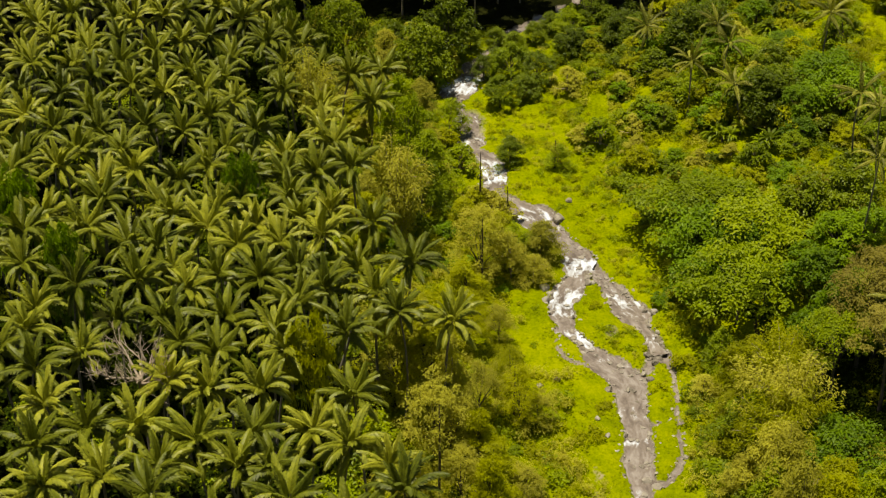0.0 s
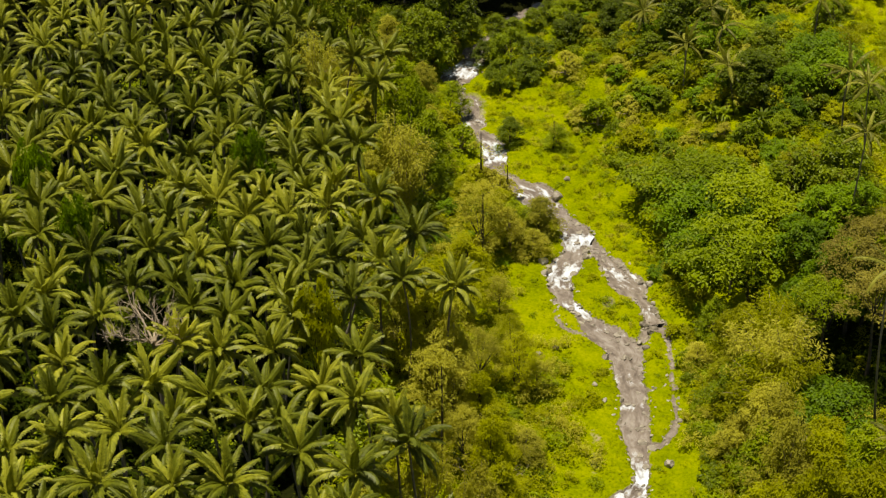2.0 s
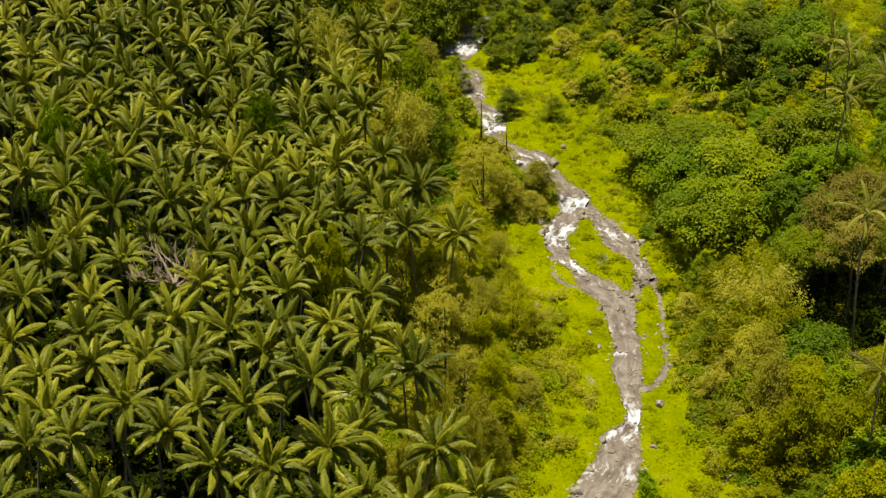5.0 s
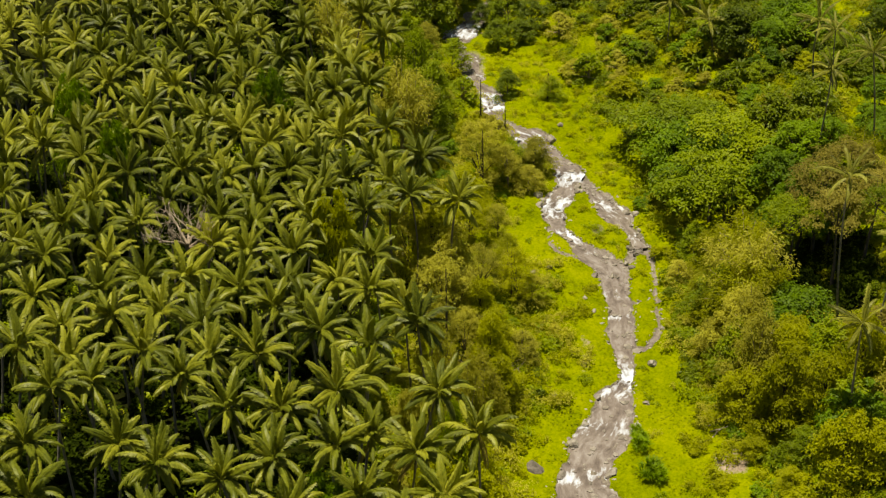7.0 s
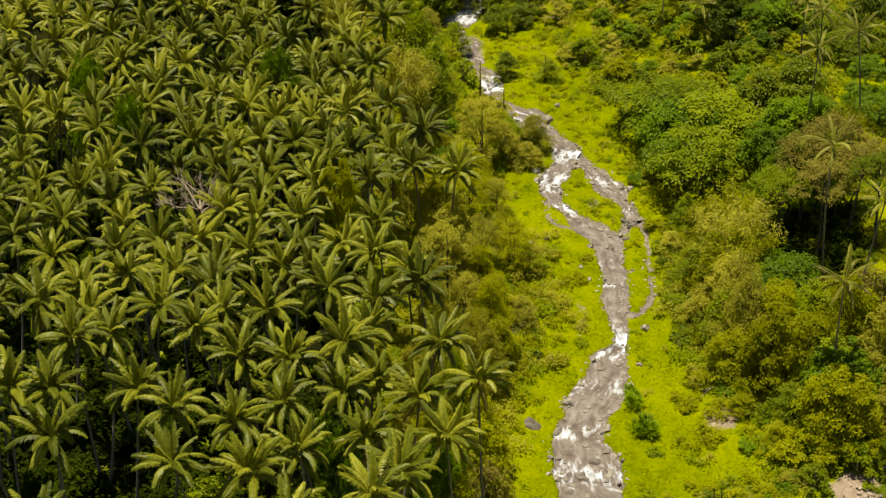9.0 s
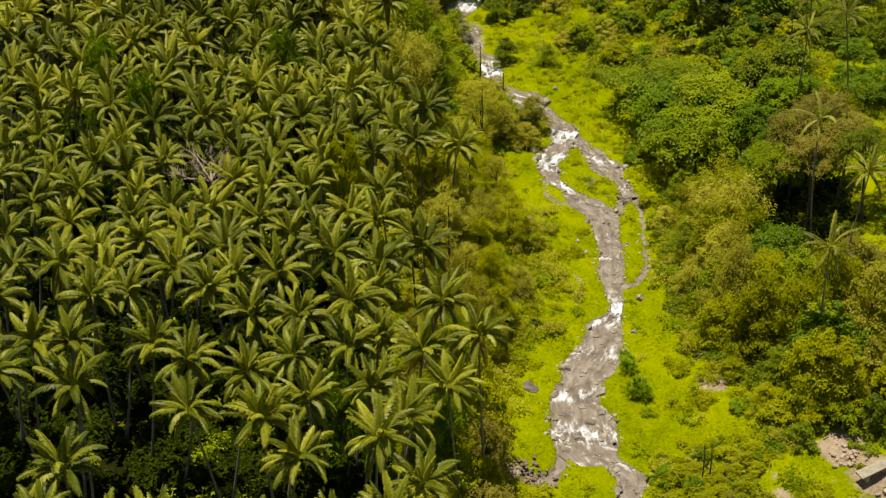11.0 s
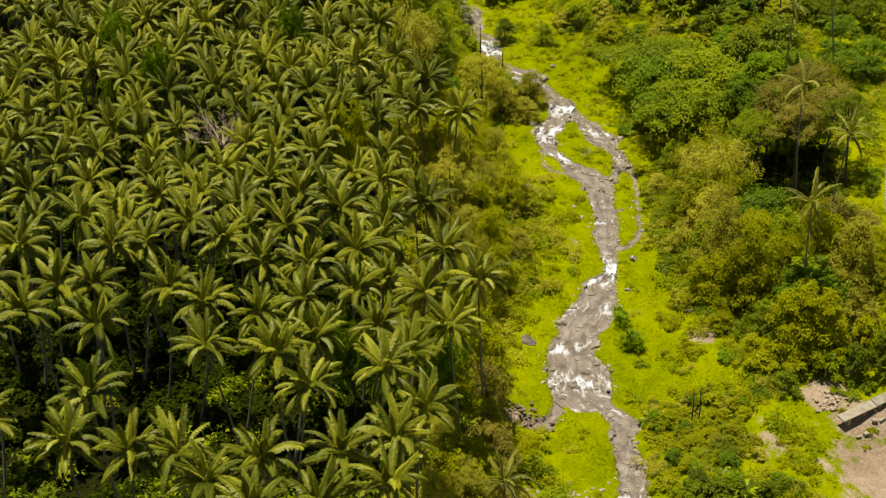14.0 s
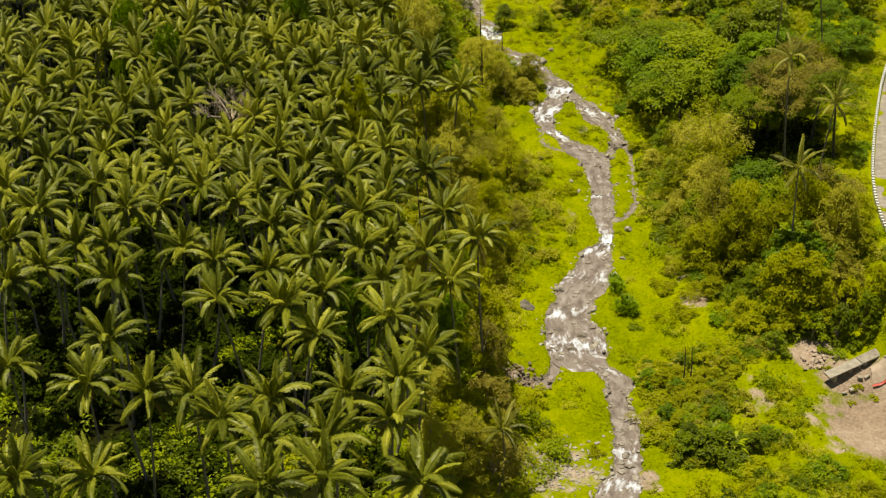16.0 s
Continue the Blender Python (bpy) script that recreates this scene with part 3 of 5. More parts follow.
# ---- broadleaf trees and shrubs ----
def tree_kind(seed, mat, crown, lift, clumps, per, leaf, slim=0.55, flat=0.55, trunk_mat=None, trunk=0.16, open_=1.0, low=0.25, up=0.7):
    """A tree of about 1 m crown radius x crown sizes, made once: trunk with limbs, crown of leaf clumps."""
    r = np.random.default_rng(seed)
    rx, rz = crown
    rows = []
    for i in range(clumps):
        d = unit(r.normal(size=3))
        d[2] = abs(d[2]) * (0.75 + low) - low
        k = (0.45 + 0.55 * r.random() ** 0.6)
        rows.append((d[0] * rx * k, d[1] * rx * k, lift + rz * (0.5 + 0.75 * d[2] * k), rx * r.uniform(0.16, 0.30) * open_))
    v, f = foliage_mass(r, rows, per, flat, leaf, slim, up)
    crown_me = raw_mesh("crown", v, f, [mat])
    limbs = [tube([(0, 0, -0.6), (0.1, 0, lift * 0.4), (-0.05, 0.1, lift * 0.8), (0, 0, lift + rz * 0.7)], [trunk * 1.4, trunk, trunk * 0.75, trunk * 0.2], 7)]
    for cx, cy, cz, cr in rows[: min(12, clumps)]:
        z0 = lift * 0.75 + 0.15 * cz
        limbs.append(tube([(0, 0, min(z0, cz)), (cx * 0.5, cy * 0.5, (z0 + cz) / 2 + 0.1), (cx, cy, cz)], [trunk * 0.5, trunk * 0.32, trunk * 0.1], 5))
    return [raw_mesh("trunk", *joined(limbs), [trunk_mat or BARK], True)], crown_me


def bushy_kind(seed, mat, wide, tall, clumps, per, leaf, slim=0.5):
    """A tree leafy from the ground to its uneven top."""
    r = np.random.default_rng(seed)
    rows = []
    lean = r.uniform(-0.4, 0.4, 2)
    for i in range(clumps):
        h, a = r.random() ** 0.8, r.uniform(0, 6.28)
        q = wide * (1 - h) ** 0.52 * (1.0 - 0.45 * r.random() ** 2) * (1 + 0.25 * math.sin(3 * a + seed))
        rows.append((q * math.cos(a) + lean[0] * h, q * math.sin(a) + lean[1] * h, tall * (0.04 + 0.92 * h) * r.uniform(0.9, 1.05), wide * r.uniform(0.18, 0.32)))
    limbs = [tube([(0, 0, -0.6), (0.1, 0.05, tall * 0.4), (*lean, tall * 0.92)], [0.16, 0.11, 0.03], 6)]
    for cx, cy, cz, cr in rows[:14]:
        limbs.append(tube([(0, 0, cz * 0.55), (cx * 0.5, cy * 0.5, cz * 0.82), (cx * 1.1, cy * 1.1, cz + cr * 0.5)], [0.06, 0.04, 0.015], 4))
    return [raw_mesh("trunk", *joined(limbs), [BARK_DEAD if seed % 2 else BARK], True)], raw_mesh("crown", *foliage_mass(r, rows, per, 0.6, leaf, slim, 0.72), [mat])


def bamboo_kind(seed, mat, culm_count=40):
    """A clump of arching culms that end in drooping plumes of narrow leaves."""
    r = np.random.default_rng(seed)
    culms, out = [], []
    for i in range(culm_count):
        a, reach, tall = r.uniform(0, 6.28), r.uniform(0.5, 3.6), r.uniform(7.5, 10.5)
        s = np.linspace(0, 1, 9)
        q = 0.5 * r.random() + reach * s ** 2.4
        z = tall * (s - 0.16 * (reach / 2) * s ** 4) - 0.4 * (s == 0)
        path = np.stack([q * math.cos(a), q * math.sin(a), z], 1)
        if i < 12:
            culms.append(raw_mesh("culm", *tube(path, 0.06 * (1 - 0.8 * s), 5), [BARK_DEAD], True))
        n = 125
        u = 0.22 + 0.80 * r.random(n) ** 0.75
        c = np.stack([np.interp(u, s, path[:, k]) for k in range(3)], 1)
        d = unit(r.normal(size=(n, 3)))
        c = c + d * (0.30 + 0.45 * r.random((n, 1))) * np.array([1, 1, 0.7])
        nrm = unit(d * 0.3 + np.array([0, 0, 0.6]) + r.normal(size=(n, 3)) * 0.3)
        out.append(leaves(c, nrm, d + np.array([0.7 * math.cos(a), 0.7 * math.sin(a), -0.5]), 0.36 * (0.6 + 0.8 * r.random(n)), 0.26))
    return culms, raw_mesh("crown", *joined(out), [mat])


def plant_tree(kind, x, y, size, r, label, name="broadleaf_tree", group="", sink=0.0, stretch=1.0):
    ob = tagged(new(name), label, "tree", group)
    ob.matrix_basis = pose(x, y, height(x, y) - sink, r.uniform(-4, 4), r.uniform(-4, 4), r.uniform(0, 360)) @ Matrix.Diagonal((size, size, size * stretch, 1))
    for me in kind[0]:
        part(me.name.split(".")[0], me, ob)
    part("crown", kind[1], ob)
    return ob


ROUND = [tree_kind(100 + k, (LEAF_DARK, LEAF_MID, LEAF_LIME, LEAF_YELLOW)[k], (3.6, 5.0), 2.2, 66, 90, 0.32, 0.58, 0.55, None, 0.16, 1.0, 0.62) for k in range(4)]
BROAD = [tree_kind(110 + k, (LEAF_LIME, LEAF_MID)[k], (4.8, 3.6), 3.2, 32, 190, 0.33, 0.6, 0.20, None, 0.16, 1.45, 0.5, 0.86) for k in range(2)]
FEATHER = [tree_kind(120 + k, (LEAF_OLIVE, LEAF_YELLOW, LEAF_OLIVE)[k], (3.0, 7.0), 1.8, 84, 80, 0.20, 0.42, 0.6, BARK, 0.10, 1.0, 0.7, 0.80) for k in range(3)]
BAMBOO = [bamboo_kind(130 + k, (LEAF_YELLOW, LEAF_OLIVE)[k]) for k in range(2)]
BUSHY = [bushy_kind(170 + k, (LEAF_YELLOW, LEAF_OLIVE, LEAF_OLIVE, LEAF_MID, LEAF_DARK)[k], 3.3, 7.2, 84, 110, 0.235) for k in range(5)]
TALL = [tree_kind(140 + k, (LEAF_DARK, LEAF_MID)[k], (4.5, 9.0), 8.0, 60, 90, 0.42, 0.55, 0.5, BARK_DEAD, 0.12, 0.95, 0.5) for k in range(2)]
OLIVE = tree_kind(160, LEAF_BROWN, (3.4, 5.4), 2.0, 60, 60, 0.30, 0.4, 0.6, BARK_DEAD, 0.12, 1.0, 0.6)
SHADY = [tree_kind(145 + k, (LEAF_BROWN, LEAF_MID)[k], (4.4, 4.6), 10.0, 46, 96, 0.28, 0.5, 0.5, BARK, 0.2, 1.0, 0.5) for k in range(2)]
COLUMN = tree_kind(150, LEAF_SHADE, (1.5, 9.0), 1.0, 34, 70, 0.36, 0.6, 0.7)
LOW_BUSH = [bushy_kind(190 + k, (LEAF_YELLOW, LEAF_OLIVE, LEAF_LIME, LEAF_MID, LEAF_DARK)[k], 1.9, 2.3, 26, 84, 0.225, 0.6) for k in range(5)]


def shrub_kind(seed, mat, wide, tall, clumps, per, leaf, slim=0.55):
    r = np.random.default_rng(seed)
    rows = []
    for i in range(clumps):
        a, q = r.uniform(0, 6.28), wide * math.sqrt(r.random()) * 0.85
        rows.append((q * math.cos(a), q * math.sin(a), tall * (0.25 + 0.5 * r.random() * (1 - 0.4 * q / wide)), wide * r.uniform(0.25, 0.45)))
    return raw_mesh("shrub", *foliage_mass(r, rows, per, 0.7, leaf, slim), [mat])


SHRUBS = {"dark": [shrub_kind(200 + k, LEAF_DARK, 1.7, 2.2, 12, 90, 0.27) for k in range(2)],
          "mid": [shrub_kind(210 + k, (LEAF_MID, LEAF_LIME, LEAF_MID)[k], 1.8, 1.7, 13, 90, 0.26) for k in range(3)],
          "yellow": [shrub_kind(220 + k, LEAF_YELLOW, 1.7, 1.4, 13, 90, 0.24) for k in range(2)],
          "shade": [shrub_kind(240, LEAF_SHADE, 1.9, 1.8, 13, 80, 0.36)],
          "olive": [shrub_kind(230 + k, LEAF_OLIVE, 1.6, 1.9, 12, 90, 0.22, 0.4) for k in range(2)]}
SHRUB_LABEL = {"dark": "dense dark green leafy shrub on the valley side", "mid": "fresh green leafy shrub among weeds",
               "yellow": "low yellow-green bush in sunlight", "shade": "leafy undergrowth below palms, darkened as if in shade", "olive": "thin olive-brown twiggy bush"}


def shrub(x, y, size, tone, r, flat=1.0):
    ob = tagged(new("shrub", SHRUBS[tone][int(r.integers(len(SHRUBS[tone])))]), SHRUB_LABEL[tone], "shrub", "shrubs of the valley")
    ob.matrix_basis = pose(x, y, height(x, y) - 0.15, 0, 0, r.uniform(0, 360)) @ Matrix.Diagonal((size, size, size * flat, 1))
    return ob


def tone_of(r, weights):
    return ("dark", "mid", "yellow", "olive")[int(r.choice(4, p=weights))]


# ---- the wooded banks: places as (x, y, height of the crown's middle) ----
BROAD_SPOTS = [(31, 190, 7), (38, 189, 8), (41, 181, 10), (37, 170, 9), (34, 187, 5), (48, 232, 8), (54, 234, 9), (33, 184, 7), (39, 180, 8), (37, 194, 7), (33, 176, 6)]
DARK_SPOTS = [(48, 185, 11), (50, 175, 12), (53, 183, 13), (47, 194, 9), (11, 240, 4), (13, 234, 3), (9, 232, 3), (15, 238, 4), (21, 248, 4), (39, 244, 7), (53, 251, 7), (26, 257, 5), (47, 158, 12), (51, 158, 13), (1, 246, 8), (-16, 238, 10), (-4, 238, 7)]
FRESH_SPOTS = [  (26, 250, 4), (21, 255, 4), (31, 236, 4), (34, 228, 4), (57, 222, 8), (57, 205, 9), (49, 203, 8), (43, 199, 6), (54, 177, 12), (46, 171, 10), (49, 159, 11),  (46, 115, 10)]
BUSH_SPOTS = [(43.2, 110.6, 9.5), (46, 110.8, 9), (50.5, 112, 9), (33.8, 146, 4), (34, 152, 4), (34, 163, 4), (36, 158, 6), (30.6, 176, 2.5), (33, 169, 3), (31, 157, 2.5), (35, 118, 3), (38, 111, 4), (33, 139, 4)]
BUSH_SPOTS += [(36, 127, 10.5), (38.6, 121.7, 10.5), (42.5, 119, 11), (45, 115.5, 10.5), (40.5, 128, 9.5), (49, 117, 11), (40.2, 115, 6), (34.5, 125, 6.5), (35.5, 147, 6.5), (46, 120, 14.5), (50, 116, 14), (49, 124, 12), (45, 127, 10.5),
              (54, 117, 10.5), (54, 121, 12.5), (37, 134, 9.5), (42, 133, 8), (47, 130, 9), (53, 128, 11.5), (35, 132, 7), (54, 132, 10.5), (36, 138, 8)]
BAMBOO_SPOTS = [(38.4, 145, 9.5), (38.6, 142.4, 8.5), (37, 147, 7.5), (38.2, 150, 9), (36.5, 141.5, 7), (-18, 211, 12), (-7, 189, 11), (-5, 186, 10)]
SLENDER_SPOTS = [[(5, 181, 8), (8, 158, 5), (-1, 149, 12), (-3, 150, 13), (-5, 152, 13), (4, 151, 7), (9, 151, 6), (11, 151, 4), (3, 165, 7), (7, 168, 4), (-5, 206, 10), (-2, 202, 8), (-7, 213, 10), (-3, 194, 8), (1, 223, 4), (3, 173, 6), (9, 183, 5), (12, 182, 3)],
                 [(10, 214, 3), (17, 212, 3), (1, 142, 9), (-1, 142, 11), (-1, 91, 14), (-2, 99, 10), (-2, 82, 12), (2, 107, 7), (0, 104, 9), (-1, 88, 9), (0, 84, 7), (-3, 73, 12), (2, 135, 8), (6, 130, 5)]]
BANK_SPOTS = [(0.4, 108.6, 8), (2.8, 106.1, 7), (0.6, 99, 8.5), (3.2, 97.8, 6.5), (1.8, 92.3, 8), (3.4, 89, 6.5), (1.2, 86, 8), (2.4, 80.9, 7), (4.9, 102.8, 4.5), (4.2, 109, 5), (3.8, 93.6, 6), (4.0, 85, 5), (2.2, 103, 8.5)]
BANK_SPOTS += [(1, 103, 15), (0, 93, 11), (0, 84, 8), (0, 97, 11), (1, 98, 7), (0, 91, 8), (-1, 80, 11), (0, 75, 8), (-2, 96, 14), (2, 88, 7), (3.5, 107, 6), (-3, 104.5, 9), (-4, 92, 12), (-5, 99, 13), (-3.5, 111, 12), (0, 88, 13), (6, 138, 6), (9, 138, 4), (4, 142, 8),
              (1, 147, 11), (-2, 118, 16), (2, 112, 14), (4, 122, 9), (6, 128, 6), (5, 133, 8), (3, 107, 11)]
OLIVE_SPOTS = [(53, 181, 12), (49, 187, 11), (50, 127, 13), (54, 128, 12), (52, 165, 13)]
GROVE_SPOTS = [(-24, 174, 16), (-14, 140, 17), (-42, 155, 18), (-1, 89, 15), (-51, 167, 18), (-20, 234, 10), (-23, 232, 11), (-26, 236, 11), (-11, 86, 20)]
PANDAN_SPOTS = [(46, 177), (40, 210), (39, 215), (44, 215), (50, 218), (46, 212), (42, 209), (59, 244), (61, 238), (63, 232), (49, 116), (31.6, 84), (30.4, 86.8), (50.3, 117), (61.5, 166), (49, 177), (42, 136), (36, 222), (47, 224), (52, 212), (55, 228), (33, 231), (45, 205), (50, 198), (29, 241), (52, 240)]
LOW_SPOTS = [(24, 96), (27, 96), (30, 92), (25, 88), (30, 86), (35, 95), (28, 84), (32, 83), (36, 89), (41, 91), (43, 82), (36, 79), (37, 103), (32, 100), (28, 101), (23, 92), (32, 90), (28, 90), (34, 88), (40, 78), (42, 97), (24, 90)]
EDGE_SPOTS = [(37, 117), (43, 116), (39, 113), (46, 115), (36, 120), (33, 128), (32, 135), (34, 176), (37, 177), (31, 173), (34, 167), (42, 178), (30, 163), (30, 143), (33, 140), (30, 148), (33, 149)]


def tree_at(kind, middle, x, y, z, r, label, name="broadleaf_tree", group="woodland trees", least=0.45, most=1.35):
    """A tree whose crown's middle comes to the given height."""
    size = max(least, (z - height(x, y)) / middle)
    wide = min(most, max(0.75, size)) if size > 1 else size ** 0.6
    ob = plant_tree(kind, x, y, 1.0, r, label, name, group)
    ob.matrix_basis = pose(x, y, height(x, y), r.uniform(-4, 4), r.uniform(-4, 4), r.uniform(0, 360)) @ Matrix.Diagonal((wide, wide, size, 1))
    return ob


def make_woods():
    r = np.random.default_rng(11)
    for x, y, z in BROAD_SPOTS:
        tree_at(BROAD[int(r.random() < 0.3)], 4.6, x, y, z, r, "spreading bright green tree with layered crown")
    for x, y, z in DARK_SPOTS:
        tree_at(ROUND[int(r.integers(3)) * int(r.random() < 0.7) if y < 228 else int(r.random() < 0.25)], 4.4, x, y, z, r, "dense dark green leafy tree in the woods")
    for x, y, z in FRESH_SPOTS:
        tree_at(ROUND[int(r.choice(4, p=[0.0, 0.3, 0.3, 0.4]))], 4.4, x, y, z, r, "fresh green leafy tree on the valley side")
    for x, y, z in BAMBOO_SPOTS:
        tree_at(BAMBOO[int(r.integers(2)) if x > 0 else 1], 5.0, x, y, z, r, "feathery yellow-green bamboo clump", "bamboo_clump", "bamboo clumps")
    for x, y, z in SLENDER_SPOTS[0] + SLENDER_SPOTS[1]:
        kind = int(r.integers(5)) if y < 186 else 6 + int(r.random() < 0.3)
        tree_at((FEATHER + BUSHY)[kind], 5.6 if kind < 3 else 4.6, x, y, z, r, "slender feathery olive-green tree by the stream", "slender_tree", "streamside trees")
    for x, y, z in BANK_SPOTS:
        tree_at(BUSHY[int(r.choice(4, p=[0.36, 0.26, 0.20, 0.18]))], 4.6, x, y, z, r, "bushy yellow-green tree on the stream bank", "bushy_tree", "streamside trees", 0.45, 0.9)
    for x, y, z in ((3.6, 84, 9.5), (3.2, 88.4, 10), (2.6, 93, 10.5), (2.2, 98, 11), (1.2, 79, 10.5), (3.8, 76.4, 7.5), (1.0, 103, 12), (1.6, 108, 11), (-0.6, 87, 12), (-1.4, 94, 12.5), (4.2, 80, 7), (0.4, 74, 10)):
        tree_at((ROUND[3], BUSHY[0], OLIVE, ROUND[3], FEATHER[0], ROUND[1])[int(r.integers(6))], 4.6, x, y, z, r, "tall bushy yellow-green tree before the palms", "bushy_tree", "streamside trees", 0.45, 1.0)
    for x, y, z in BUSH_SPOTS:
        tree_at(BUSHY[int(r.choice(5, p=[0.60, 0.12, 0.08, 0.20, 0.0]))], 4.6, x, y, z, r, "bushy bright green tree leafy to the ground", "bushy_tree", most=1.3)
    for x, y, z in ((43.3, 107.5, 2), (46.5, 107, 2.2), (49.5, 106.8, 2.6), (41, 105, 1.6), (39, 109, 1.8), (53, 106.6, 3), (44.6, 110, 2.8), (47.6, 109.4, 3), (51, 109.2, 3.2), (54.5, 109, 3.2), (41.8, 110.6, 2.4)):
        tree_at(LOW_BUSH[int(r.choice(4, p=[0.5, 0, 0, 0.5]))], 1.35, x, y, height(x, y) + z, r, "bright green bush at the foot of the woods", "bush", "bushes on the flat", 0.3)
    for i in range(64):
        y = 87 + 17 * r.random()
        x = np.interp(y, [87, 93, 100, 104], [27.5, 25.5, 23.8, 25]) + 11 * r.random() ** 1.3
        tree_at(LOW_BUSH[int(r.choice(4, p=[0.60, 0.18, 0.10, 0.12]))], 1.35, x, y, height(x, y) + r.uniform(0.65, 1.3), r, "low rounded yellow-green bush in a thicket", "bush", "bushes on the flat", 0.22)
    for x, y, z in ((26.9, 84.6, 1.7), (29.6, 84.2, 2.0), (32.6, 85.0, 1.8), (35.2, 85.6, 1.5), (28.2, 86.4, 1.7)):
        tree_at(LOW_BUSH[3 + int(r.random() < 0.4)], 1.35, x, y, height(x, y) + z, r, "dense dark green bush on the valley floor", "bush", "bushes on the flat", 0.5, 1.5)
    for i in range(120):
        y = r.uniform(184, 256)
        x = r.uniform(float(grove_edge(y)) - 1, float(stream_x(y)) - 4.2)
        k = int(r.choice(5, p=[0.30, 0.34, 0.10, 0.16, 0.10]))
        if r.random() < 0.35:
            tree_at(BUSHY[k], 4.6, x, y, height(x, y) + r.uniform(2.2, 4.5), r, "bushy olive-green tree on the far stream bank", "bushy_tree", "streamside trees", 0.4, 0.8)
        else:
            tree_at(LOW_BUSH[k], 1.35, x, y, height(x, y) + r.uniform(1.0, 2.4), r, "tangled olive-green bush on the far stream bank", "bush", "bushes of the upper valley", 0.5, 1.6)
    for x, y in ((9, 246), (12, 250), (15, 254.5), (18, 258), (5, 252), (1, 249), (7, 241), (22, 261), (9, 254.5)):
        tree_at(BUSHY[3 + int(r.random() < 0.6)], 4.6, x + r.uniform(-0.5, 0.5), y, height(x, y) + r.uniform(2, 3), r, "dense dark green leafy tree at the head of the valley", "bushy_tree", least=0.3)
    for i in range(270):
        y = r.uniform(176, 262)
        x = float(stream_x(y)) + float(np.interp(y, [176, 200, 230, 250], [13, 17, 14, 8])) + r.uniform(0, 7) + 40 * r.random()
        if not in_view(x, y, 6) or (y < 205 and x > 44) or channel_gap(x, y) < 3:
            continue
        deep = float(np.interp(y, [190, 225, 255], [0.05, 0.16, 0.5]))
        k = int(r.choice(5, p=[0.46 * (1 - deep), 0.16 * (1 - deep), 0.18 * (1 - deep), 0.20 * (1 - deep) + 0.4 * deep, 0.6 * deep]))
        tree_at(LOW_BUSH[k], 1.35, x, y, height(x, y) + r.uniform(0.9, 2.6), r, "tangled bush of mixed greens on the valley side", "bush", "bushes of the upper valley", 0.5, 1.7)
    for x, y, z in GROVE_SPOTS:
        tree_at(ROUND[2 + int(r.integers(2)) if y < 225 else 0], 4.4, x, y, z, r, "leafy green tree standing among palms", group="trees among the palms", most=0.8)
    for x, y, z in OLIVE_SPOTS:
        tree_at(OLIVE, 5.0, x, y, z, r, "brownish olive tree hung with dry climbers")
    for x, y, size in ((44.6, 151, 0.95), (49.6, 148, 1.0), (54.4, 152, 1.0), (48.6, 156, 1.05), (56.6, 146, 0.95), (53.4, 158, 1.05)):
        plant_tree(SHADY[int(r.random() < 0.35)], x, y, size, r, "tall brownish-green tree with bare trunk over a dim gap", "broadleaf_tree", "woodland trees")
    plant_tree(COLUMN, 38.6, 163, 1.25, r, "tall narrow tree wrapped in dark climbers", "climber_covered_tree")
    # woods behind and between
    taken = BUSH_SPOTS + BROAD_SPOTS + DARK_SPOTS + FRESH_SPOTS + BAMBOO_SPOTS
    for y in np.arange(106, 262, 6.5):
        for x in np.arange(24, 100, 6.5):
            px, py = x + r.uniform(-2.4, 2.4), y + r.uniform(-2.4, 2.4)
            edge = np.interp(py, [100, 115, 130, 145, 160, 175, 195, 215, 240, 265], [56, 46, 40, 40, 40, 46, 44, 42, 30, 18])
            if math.hypot((px - 50) / 8.5, (py - 147) / 11) < 1:
                continue
            if px < edge or not in_view(px, py, 8) or road_gap(px, py) < (11.5 if 115 < py < 168 else 8) or r.random() < 0.15:
                continue
            if min(math.hypot(px - q[0], py - q[1]) for q in taken) < 4.5:
                continue
            q = r.random()
            z = height(px, py) + r.uniform(2.5, 5.5)
            if q < 0.45 and py < 165:
                tree_at(BUSHY[int(r.integers(4))], 4.6, px, py, z, r, "bushy bright green tree leafy to the ground", "bushy_tree", most=1.05)
            elif q < 0.6:
                tree_at(ROUND[int(r.integers(4)) if py < 195 else int(r.integers(3)) * int(r.random() < 0.4)], 4.4, px, py, z, r, "leafy green tree in dense valley woodland")
            elif q < 0.85:
                tree_at(BROAD[int(r.integers(2))], 4.6, px, py, z, r, "spreading tree with flat layered crown")
            else:
                tree_at(BAMBOO[0], 5.0, px, py, z, r, "feathery yellow-green bamboo clump", "bamboo_clump", "bamboo clumps")


def make_far_forest():
    r = np.random.default_rng(17)
    for y in np.arange(262, 296, 7.0):
        for x in np.arange(-90, 100, 7.5):
            px, py = x + r.uniform(-2.5, 2.5), y + r.uniform(-2.5, 2.5)
            if channel_gap(px, py) < 3 or not in_view(px, py, 4):
                continue
            plant_tree(TALL[int(r.integers(2))], px, py, r.uniform(0.85, 1.3), r, "tall dark forest tree with pale trunk", "forest_tree", "far forest trees")


make_woods()
make_far_forest()

